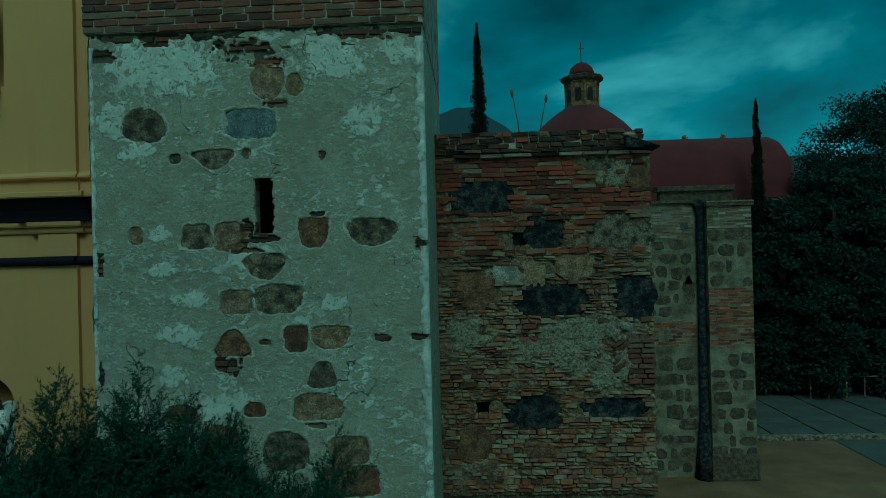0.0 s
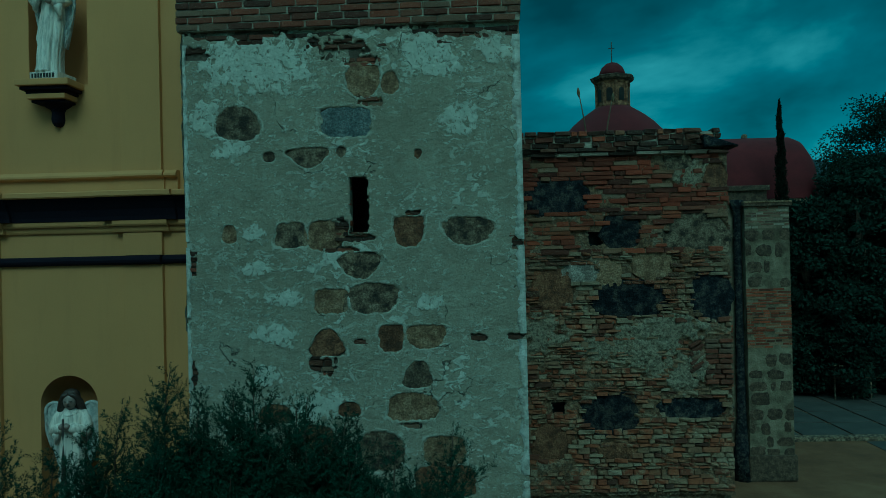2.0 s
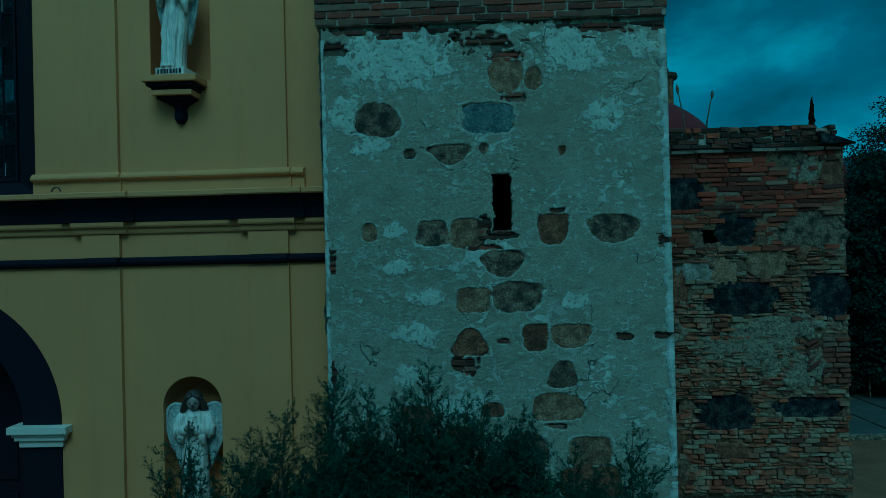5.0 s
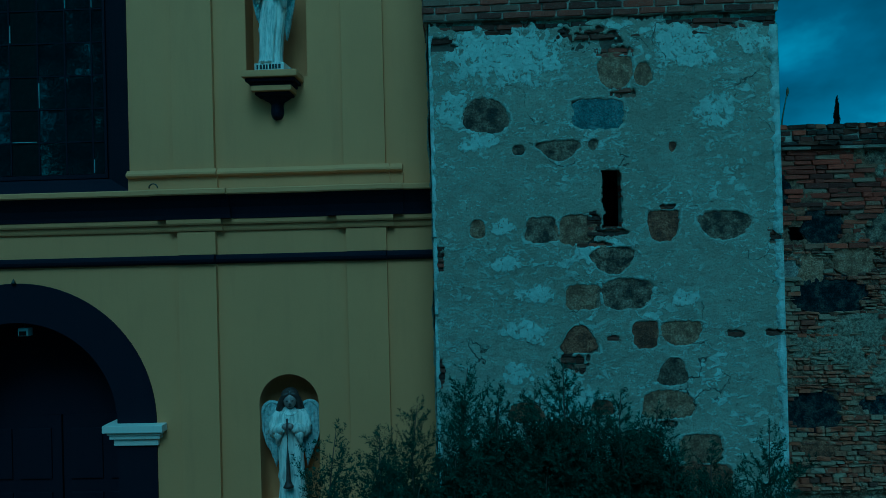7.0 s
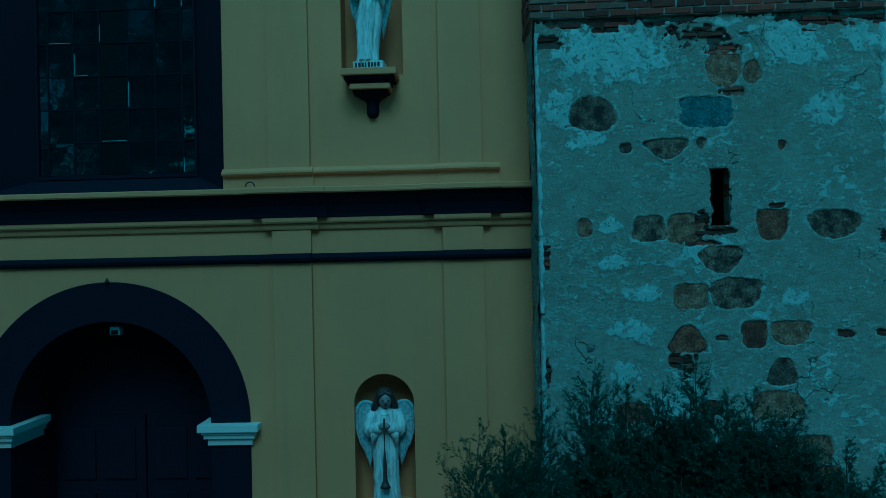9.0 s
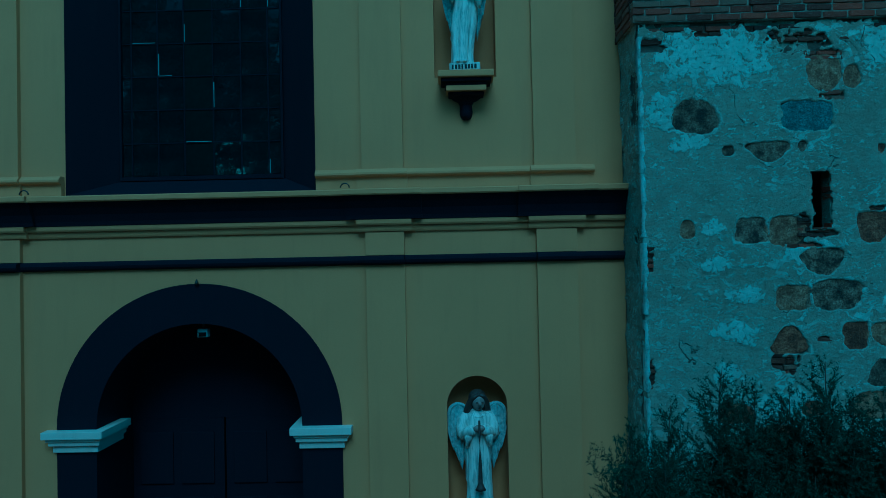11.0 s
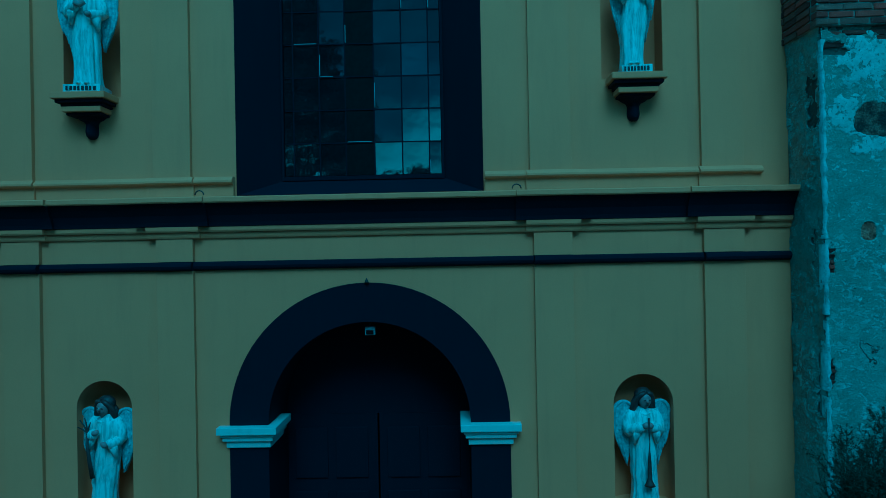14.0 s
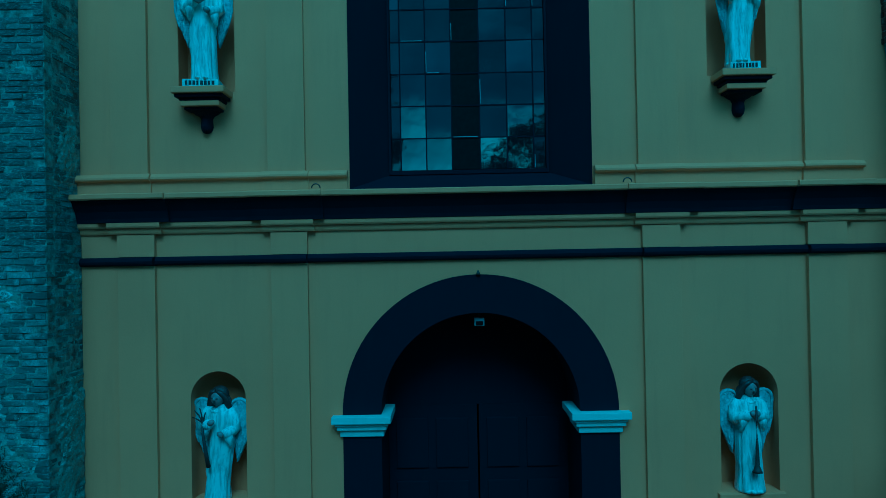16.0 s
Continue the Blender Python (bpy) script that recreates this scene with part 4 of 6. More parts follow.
# ---- right tower ----
TX0, TX1, TY = -3.33, 0.236, 7.295
SLOT = (-1.583, -1.378, 6.475, 7.085)
tower = thing("bell_tower", "weathered tower with patchy lime plaster, exposed stones and brick top", "tower")
STONES_UP = [
    (-2.77, 7.68, 0.46, 0.36, 0.12, 2.3), (-1.60, 7.66, 0.50, 0.3, -0.08, 5.0), (-1.41, 8.08, 0.33, 0.33, -0.2, 3.4), (-1.13, 8.06, 0.17, 0.23, 0.15, 2.2),
    (-2.01, 7.29, 0.36, 0.2, -0.5, 2.8), (-1.66, 7.34, 0.09, 0.1, -0.2, 2.4), (-2.43, 7.31, 0.12, 0.1, 0.0, 2.6), (-0.85, 7.3, 0.07, 0.1, -0.3, 2.2),
    (-2.87, 6.50, 0.15, 0.19, 0.2, 2.6), (-2.21, 6.48, 0.32, 0.25, 0.15, 4.2), (-1.85, 6.47, 0.34, 0.28, 0.05, 5.0), (-0.96, 6.49, 0.29, 0.3, -0.16, 4.2),
    (-0.34, 6.48, 0.49, 0.28, -0.22, 2.9), (-1.49, 6.14, 0.38, 0.26, -0.4, 3.2)]
STONES_LOW = [
    (-1.80, 5.77, 0.34, 0.25, 0.0, 5.0), (-1.35, 5.79, 0.49, 0.3, -0.1, 3.3), (-1.85, 5.34, 0.29, 0.27, 0.5, 4.2), (-1.17, 5.37, 0.25, 0.28, -0.12, 5.0),
    (-0.80, 5.38, 0.4, 0.24, -0.28, 3.4), (-0.90, 4.99, 0.27, 0.28, 0.42, 3.6), (-0.96, 4.65, 0.5, 0.28, 0.1, 3.6), (-1.63, 4.63, 0.22, 0.15, 0.2, 3.0),
    (-1.31, 4.18, 0.48, 0.39, 0.1, 3.0), (-0.64, 4.19, 0.42, 0.28, 0.0, 5.0), (-0.63, 3.86, 0.6, 0.32, 0.0, 6.0), (-2.01, 4.31, 0.43, 0.30, 0.1, 3.0), (-2.42, 4.59, 0.35, 0.2, 0.2, 3.4)]
KIND_UP = "MLTTMMMBTMTBMM"
KIND_LOW = "TMBBTMTBMTBBB"
# places where the plaster has fallen and thin bricks show
T_BARE = [(-1.66, 8.43, 0.52, 0.2), (-1.38, 8.3, 0.4, 0.1), (-2.6, 8.6, 0.3, 0.14), (-0.35, 8.58, 0.4, 0.12), (-1.36, 7.86, 0.26, 0.075), (-1.92, 5.1, 0.22, 0.2), (-1.66, 6.52, 0.13, 0.2), (-1.5, 6.43, 0.26, 0.07), (0.16, 6.36, 0.12, 0.16), (0.16, 5.37, 0.2, 0.05), (-0.26, 5.37, 0.13, 0.06), (-1.5, 5.34, 0.13, 0.04), (-3.28, 6.2, 0.1, 0.24), (-3.29, 5.0, 0.08, 0.26), (-1.7, 6.31, 0.34, 0.04), (-0.95, 4.45, 0.26, 0.05), (-3.25, 8.42, 0.3, 0.12), (-0.92, 6.68, 0.14, 0.04)]
STONE_KIND = {"M": STONE_MOTTLED, "L": STONE_BLUE, "T": STONE_TAN, "B": STONE_BROWN, "D": STONE_DARK, "W": STONE_WHITE}
LIME = [(-2.56, 8.32, 1.23, 0.69), (-0.71, 8.34, 0.66, 0.54), (-0.42, 7.64, 0.48, 0.30), (-2.85, 7.4, 0.42, 0.2), (-2.41, 5.42, 0.43, 0.27), (-2.63, 6.51, 0.28, 0.15), (-2.64, 6.12, 0.28, 0.15), (-2.51, 4.98, 0.31, 0.24), (-1.94, 4.67, 0.85, 0.27), (-1.54, 6.24, 0.67, 0.24), (-0.05, 8.38, 0.36, 0.24), (-3.1, 7.75, 0.3, 0.4), (-2.25, 5.81, 0.37, 0.18), (-0.77, 5.75, 0.36, 0.15)]


def smooth_noise(nx, nz, cells_x, cells_z, seed):
    """Value noise on a grid, smoothly blended, between -1 and 1."""
    rng = np.random.default_rng(seed)
    g = rng.uniform(-1, 1, (cells_z + 2, cells_x + 2))
    u = np.linspace(0, cells_x - 1e-6, nx)
    v = np.linspace(0, cells_z - 1e-6, nz)
    iu, iv = u.astype(int), v.astype(int)
    fu, fv = u - iu, v - iv
    fu, fv = fu * fu * (3 - 2 * fu), fv * fv * (3 - 2 * fv)
    a = g[iv][:, iu] * (1 - fu) + g[iv][:, iu + 1] * fu
    b = g[iv + 1][:, iu] * (1 - fu) + g[iv + 1][:, iu + 1] * fu
    return a * (1 - fv[:, None]) + b * fv[:, None]


def relief_wall(name, x0, x1, z0, z1, y, step, stones, lime, holes, mat, parent, rough=0.006, sink=0.05, seed=1, label="", bare=(), ragged=0.0, swell=0.004, chalk=1.0):
    """A wall skin with real unevenness that falls back round the stones and the bare places and is open at the holes.
    A stone is centre, size, how much narrower it is at its top, and how square it is."""
    nx, nz = int((x1 - x0) / step) + 1, int((z1 - z0) / step) + 1
    xs, zs = np.linspace(x0, x1, nx), np.linspace(z0, z1, nz)
    X, Z = np.meshgrid(xs, zs)
    w1 = smooth_noise(nx, nz, int((x1 - x0) * 2.5) + 1, int((z1 - z0) * 2.5) + 1, seed)
    w2 = smooth_noise(nx, nz, int((x1 - x0) * 12) + 1, int((z1 - z0) * 12) + 1, seed + 1)
    w3 = smooth_noise(nx, nz, int((x1 - x0) * 30) + 1, int((z1 - z0) * 30) + 1, seed + 2)
    Y = y + rough * (1.3 * w1 + 0.7 * w2 + 0.4 * w3)
    pocket, limes, rim = np.zeros_like(X), np.zeros_like(X), np.zeros_like(X)
    for cx, cz, w, h, taper, square in stones:
        v = (Z - cz) / (h * 0.5)
        u = (X - cx) / (w * 0.5) / np.clip(1 - taper * v, 0.25, 1.8)
        r = (np.abs(u) ** square + np.abs(v) ** square) ** (1 / square) + 0.07 * w1 + 0.06 * w2 + 0.07 * w3
        pocket = np.maximum(pocket, np.clip((1.05 - r) / 0.1, 0, 1))
        rim = np.maximum(rim, np.clip(1 - np.abs(r - 1.14) / 0.1, 0, 1))
    for cx, cz, w, h in bare:
        r = (((X - cx) / (w * 0.5)) ** 4 + ((Z - cz) / (h * 0.5)) ** 4) ** 0.25 + 0.4 * w2 + 0.35 * w3
        pocket = np.maximum(pocket, np.clip((1.05 - r) / 0.15, 0, 1))
    if ragged:
        pocket = np.maximum(pocket, np.clip((Z - (z1 - ragged * (0.75 + 0.8 * w1 + 0.55 * w2 + 0.35 * w3))) / 0.016, 0, 1))
    for cx, cz, w, h in lime:
        r = np.sqrt(((X - cx) / (w * 0.5)) ** 2 + ((Z - cz) / (h * 0.5)) ** 2) + 0.35 * w2 + 0.2 * w3
        limes = np.maximum(limes, np.clip((1.25 - r) / 0.6, 0, 1))
    Y = Y + sink * pocket - swell * limes
    keep = np.ones((nz - 1, nx - 1), bool)
    for a, b, c, d in holes:
        jag = 0.018 * w3 + 0.008 * w2
        inside = (X > a - jag) & (X < b + jag) & (Z > c - 0.5 * jag) & (Z < d)
        keep &= ~(inside[:-1, :-1] & inside[1:, 1:])
    idx = np.arange(nx * nz).reshape(nz, nx)
    quads = np.stack([idx[:-1, :-1], idx[:-1, 1:], idx[1:, 1:], idx[1:, :-1]], -1)[keep]
    verts = np.stack([X, Y, Z], -1).reshape(-1, 3)
    me = bpy.data.meshes.new(name)
    me.vertices.add(len(verts))
    me.vertices.foreach_set("co", verts.ravel())
    me.loops.add(quads.size)
    me.loops.foreach_set("vertex_index", quads.ravel())
    me.polygons.add(len(quads))
    me.polygons.foreach_set("loop_start", np.arange(0, quads.size, 4))
    me.update(calc_edges=True)
    me.validate()
    me.polygons.foreach_set("use_smooth", [True] * len(me.polygons))
    for attr, vals in (("pocket", pocket), ("lime", limes * chalk), ("rim", rim)):
        me.attributes.new(attr, "FLOAT", "POINT").data.foreach_set("value", vals.ravel())
    me.materials.append(mat)
    ob = new(name, me)
    ob.parent = parent
    if label:
        ob["label"] = label
    return ob


BRICKS_RED = [brick_mesh("brick_red", 20 + k, BRICK_RED) for k in range(5)]
BRICKS_OLD = [brick_mesh("brick_old", 40 + k, BRICK_OLD, 0.09) for k in range(6)]
BRICKS_GREY = [brick_mesh("brick_grey", 80 + k, BRICK_GREY, 0.09) for k in range(5)]
BRICKS_DEEP = [brick_mesh("brick_deep", 140 + k, BRICK_DEEP, 0.09) for k in range(5)]
BRICKS_RUBBLE = [brick_mesh("brick_rubble", 160 + k, BRICK_RUBBLE, 0.13) for k in range(6)]
BRICKS_DARK = [brick_mesh("brick_dark", 180 + k, BRICK_DARK, 0.14) for k in range(6)]
BRICKS_PALE = [brick_mesh("brick_pale", 60 + k, BRICK_PALE, 0.08) for k in range(5)]


class BrickBin:
    """Bricks past the first few hundred of a wall, kept as real geometry in one mesh."""

    def __init__(self):
        self.verts, self.faces = [], []

    def add(self, me, m):
        base = len(self.verts)
        self.verts.extend([m @ v.co for v in me.vertices])
        self.faces.extend([tuple(base + i for i in p.vertices) for p in me.polygons])

    def put(self, mat, parent):
        tagged(mesh_of("brickwork", self.verts, self.faces, mat, parent), kind="stuff")


def front_bricks(parent, meshes, x0, x1, z0, z1, y, seed, high=0.066, joint=0.012, long=0.275, proud=0.01, skip=None, deep=0.12, ragged=0.0, tilt=0.012, rest=None, limit=0.0):
    """Courses of single bricks on a face that looks towards -y; skip(x, z, l, h) leaves one out."""
    rnd = random.Random(seed)
    z, row = z0, 0
    while z < z1 - high * 0.5:
        h = high * rnd.uniform(1 - 8 * tilt, 1 + 8 * tilt)
        x = x0 - (0.5 * long * rnd.random() if row % 2 else 0)
        while x < x1 - 0.03:
            l = long * (rnd.uniform(0.78, 1.12) if tilt < 0.02 else rnd.choice((0.45, 0.7, 0.9, 1.05, 1.2, 1.4)) * rnd.uniform(0.85, 1.1))
            a, b = max(x, x0), min(x + l, x1 + rnd.uniform(-ragged, ragged))
            if b - a > 0.05 and not (skip and skip((a + b) / 2, z + h / 2, b - a, h)):
                dy = y - rnd.uniform(0, proud)
                m = Matrix.LocRotScale(((a + b) / 2, dy + deep / 2, z + h / 2), Euler((0, rnd.uniform(-1, 1) * tilt, rnd.uniform(-1, 1) * tilt)), (b - a, deep, h))
                if rest and z < limit:
                    rest.add(rnd.choice(meshes), m)
                else:
                    place_mesh("brick", rnd.choice(meshes), parent, m)
            x += l + joint
        z += h + joint
        row += 1


def build_tower():
    a, b, c, d = SLOT
    f, g, e = TY + 0.04, TY + 0.2, 0.7
    pieces = ((TX0 + 0.004, a, f, g, 0, 8.66), (b, TX1 - 0.004, f, g, 0, 8.66), (a, b, f, g, 0, c), (a, b, f, g, d, 8.66),
                 (TX0 + 0.004, a - e, g, 11.0, 0, 8.66), (b + e, TX1 - 0.004, g, 11.0, 0, 8.66), (a - e, b + e, g, 11.0, 0, c - e), (a - e, b + e, g, 11.0, d + e, 8.66), (a - e, b + e, 9.6, 11.0, c - e, d + e))
    for piece in pieces:
        part("core", boxes(piece), PLASTER, tower)
    part("cap_core", boxes((TX0 - 0.05, TX1 + 0.01, TY - 0.022, 11.05, 8.661, 12.0)), CAP_MORTAR, tower)
    part("lower_wall", boxes((TX0, TX1, TY, TY + 0.05, 0, 2.6)), PLASTER, tower)
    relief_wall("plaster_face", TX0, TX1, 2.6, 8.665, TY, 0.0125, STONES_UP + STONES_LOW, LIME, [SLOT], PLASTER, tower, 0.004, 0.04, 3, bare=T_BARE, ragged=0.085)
    for k, (s, kind) in enumerate(zip(STONES_UP + STONES_LOW, KIND_UP + KIND_LOW)):
        bm = bmesh.new()
        cx, cz, w, hh = s[:4]
        blob(bm, cx, cz, w * 1.32, hh * 1.25, TY + 0.024, 0.012, 100 + k, 30, 4.5, 0, 0.4)
        part("stone", bm, STONE_KIND[kind], tower)
    # white lime along the corners, broken in places
    for x0, x1, cuts in ((TX1 - 0.07, TX1 + 0.006, (6.35, 5.37, 3.9)), (TX0 - 0.006, TX0 + 0.03, (6.4, 5.6, 4.8))):
        rnd = random.Random(int(x0 * 100))
        zs = [3.0, *sorted(cuts), 8.55]
        for lo, hi in zip(zs, zs[1:]):
            n = int((hi - lo) / 0.05)
            left, right, inner = [], [], []
            for i in range(n + 1):
                z = lo + 0.03 + (hi - lo - 0.06) * i / n
                e = rnd.uniform(-0.028, 0.028)
                left.append((x0 + e * (x0 > -1), TY - 0.006, z))
                right.append((x1 + e * (x0 < -1) * 0.6, TY - 0.01 + rnd.uniform(-0.003, 0.003), z))
            bm = bmesh.new()
            rows = []
            for p, q in zip(left, right):
                outer_x, in_x = (q[0], p[0]) if x0 > -1 else (p[0], q[0])
                rows.append([bm.verts.new((in_x, TY + 0.02, p[2])), bm.verts.new((in_x, p[1], p[2])), bm.verts.new((outer_x, q[1], p[2])), bm.verts.new((outer_x, TY + 0.12, p[2]))])
            for r, s in zip(rows, rows[1:]):
                for j in range(3):
                    bm.faces.new((r[j], r[j + 1], s[j + 1], s[j]))
            bmesh.ops.recalc_face_normals(bm, faces=bm.faces[:])
            part("lime_corner", bm, LIME_EDGE, tower, "flaking white lime corner strip", True)
    # side skins
    for x in (TX0, TX1):
        part("side_face", boxes((x - 0.003, x + 0.003, TY + 0.03, 11.0, 0, 8.66)), PLASTER, tower)
    flank = relief_wall("side_plaster", -8.0, -TY - 0.01, 2.6, 8.665, 0.0, 0.0145, (), [(-7.5, 7.6, 0.3, 1.2), (-7.7, 5.2, 0.5, 1.6), (-7.4, 4.2, 0.2, 0.6)], (), PLASTER, tower, 0.012, 0.03, 41, bare=[(-7.4, 6.2, 0.2, 0.5), (-7.36, 5.0, 0.16, 0.7), (-7.45, 7.9, 0.2, 0.5)], swell=0.012, chalk=0.3)
    flank.matrix_basis = Matrix.Translation((TX0 - 0.022, 0, 0)) @ Matrix.Rotation(radians(-90), 4, "Z")
    # brick cap, courses over the plaster and round the corner
    front_bricks(tower, BRICKS_RED, TX0 - 0.06, TX1 + 0.02, 8.665, 9.35, TY - 0.032, 7, 0.066, 0.0115, 0.28, 0.012, None, 0.12, 0.0, 0.01)
    rnd = random.Random(12)
    for r in range(9):
        z = 8.665 + r * 0.078
        for k in range(3):
            place_mesh("brick", rnd.choice(BRICKS_RED), tower, Matrix.LocRotScale((TX0 - 0.01, TY + 0.24 + k * 0.285, z + 0.033), Euler((0, 0, radians(90))), (0.27, 0.12, 0.066)))
    # bricks behind the plaster, seen where it has broken away
    front_bricks(tower, BRICKS_DARK + BRICKS_RED[:2], TX0 + 0.01, TX1 - 0.01, 8.44, 8.65, TY + 0.018, 8, 0.052, 0.014, 0.24, 0.012, None, 0.1, 0.0, 0.015)
    for k, (cx, cz, w, hh) in enumerate(T_BARE):
        if cz < 8.36:
            front_bricks(tower, BRICKS_DARK + BRICKS_RED[:3], max(TX0, cx - w * 0.62), min(TX1 - 0.01, cx + w * 0.62), cz - hh * 0.62, cz + hh * 0.62, TY + 0.018, 200 + k, 0.045, 0.014, 0.19, 0.012, None, 0.1, 0.0, 0.015)
    # ragged bricks that line the slit
    for k in range(8):
        z = c + 0.04 + k * 0.076
        for s, x in ((-1, a), (1, b)):
            place_mesh("brick", rnd.choice(BRICKS_OLD), tower, Matrix.LocRotScale((x + s * (0.06 + 0.02 * rnd.random()), TY + 0.11, z), None, (0.14, 0.16, 0.062)))


build_tower()

# ---- left tower ----
left_tower = thing("bell_tower", "old grey limed brick tower with crumbling plaster beside the church", "tower")


def build_left_tower():
    x1 = -12.972
    part("core", boxes((-16.6, x1 - 0.008, TY + 0.003, 11.0, 0, 12.0)), CAP_MORTAR, left_tower)
    rnd = random.Random(33)
    z, row = 3.4, 0
    rest = BrickBin()
    def lay(m):
        me = rnd.choice(BRICKS_GREY)
        if m.translation.z < 6.3:
            rest.add(me, m)
        else:
            place_mesh("brick", me, left_tower, m)
    while z < 9.2:
        h = 0.06 * rnd.uniform(0.9, 1.1)
        x = x1 - 0.02 - (0.13 if row % 2 else 0.0)
        first = True
        while x > x1 - 0.75:
            l = (0.14 if row % 2 and first else 0.275) * rnd.uniform(0.7, 1.15)
            if first:
                x = x1 - rnd.uniform(0.0, 0.02)
            if rnd.random() > 0.06:
                lay(Matrix.LocRotScale((x - l / 2, TY + 0.071 - rnd.uniform(0, 0.009), z + h / 2), Euler((0, rnd.uniform(-0.012, 0.012), 0)), (l, 0.15, h)))
            x -= l + 0.012
            first = False
        y, short = TY + 0.158, row % 2 == 0
        while y < 8.0:
            l = (0.13 if short else 0.27) * rnd.uniform(0.75, 1.1)
            short = False
            e = min(y + l, 8.0)
            if e - y > 0.05 and rnd.random() > 0.06:
                lay(Matrix.LocRotScale((x1 - 0.07 - rnd.uniform(0, 0.01), (y + e) / 2, z + h / 2), Euler((0, 0, radians(90))), (e - y, 0.14, h)))
            y += l + 0.01
        z += h + 0.0115
        row += 1
    rest.put(BRICK_GREY_J, left_tower)
    # what is left of the plaster coat, standing proud of the bricks in ragged sheets
    sheets = [(-13.5, 3.9, 0.9, 0.9), (-13.55, 5.0, 0.5, 0.8), (-13.5, 5.9, 0.5, 0.3), (-13.6, 7.2, 0.5, 0.4), (-13.2, 4.2, 0.4, 0.3)]
    relief_wall("plaster_face", -13.72, x1 - 0.01, 3.0, 9.2, TY + 0.022, 0.0145, (), sheets, (), PLASTER, left_tower, 0.013, 0.05, 21, swell=0.024, chalk=0.15)
    side = [(7.78, 7.55, 0.4, 0.7), (7.8, 4.3, 0.5, 1.6), (7.85, 5.9, 0.3, 0.5), (7.6, 3.7, 0.5, 0.7)]
    inner = relief_wall("plaster_face", TY + 0.02, 7.99, 3.0, 9.2, 0.02, 0.0145, (), side, (), PLASTER, left_tower, 0.013, 0.05, 31, swell=0.024, chalk=0.15)
    inner.matrix_basis = Matrix.Translation((x1, 0, 0)) @ Matrix.Rotation(radians(90), 4, "Z")


build_left_tower()


# ---- ruined buttress wall ----
RY = 9.28
RX0, RX1 = 0.15, 3.07
ruin = thing("buttress_wall", "ruined buttress of weathered brick, dark stones and crumbling mortar", "wall")
R_STONES = [
    (0.85, 6.97, 0.78, 0.5, 0.05, 4.0), (1.68, 6.48, 0.5, 0.44, -0.1, 3.0), (2.65, 6.45, 0.8, 0.5, 0.1, 2.4), (1.51, 5.94, 0.32, 0.4, 0.0, 2.4), (0.76, 5.71, 0.5, 0.56, 0.15, 2.8),
    (1.75, 5.58, 0.86, 0.48, 0.1, 2.8), (2.83, 5.60, 0.5, 0.66, 0.0, 3.4), (2.45, 7.38, 0.36, 0.2, -0.3, 2.6), (2.92, 7.2, 0.28, 0.34, 0.25, 3.0), (1.47, 4.08, 0.72, 0.48, 0.1, 2.6),
    (2.55, 4.14, 0.86, 0.26, -0.1, 2.6), (0.68, 3.72, 0.52, 0.5, 0.0, 2.6), (2.07, 6.04, 0.5, 0.4, 0.0, 5.0), (1.14, 5.94, 0.45, 0.28, 0.1, 2.6), (1.57, 3.58, 0.46, 0.19, 0.2, 2.6)]
R_KIND = "DDMTBDDMBDDBTWB"
R_HOLES = [(1.25, 1.43, 6.3, 6.5), (0.7, 0.885, 4.08, 4.24), (1.6, 1.72, 4.21, 4.31)]
PATCH = (2.82, 4.77, 0.56, 0.62)
R_BARE = [(1.9, 4.95, 1.0, 0.75), (2.45, 4.6, 0.8, 0.5), (0.6, 5.15, 0.6, 0.6), (2.6, 7.25, 0.5, 0.35), (1.25, 4.95, 0.5, 0.3), (2.3, 5.2, 0.9, 0.4)]


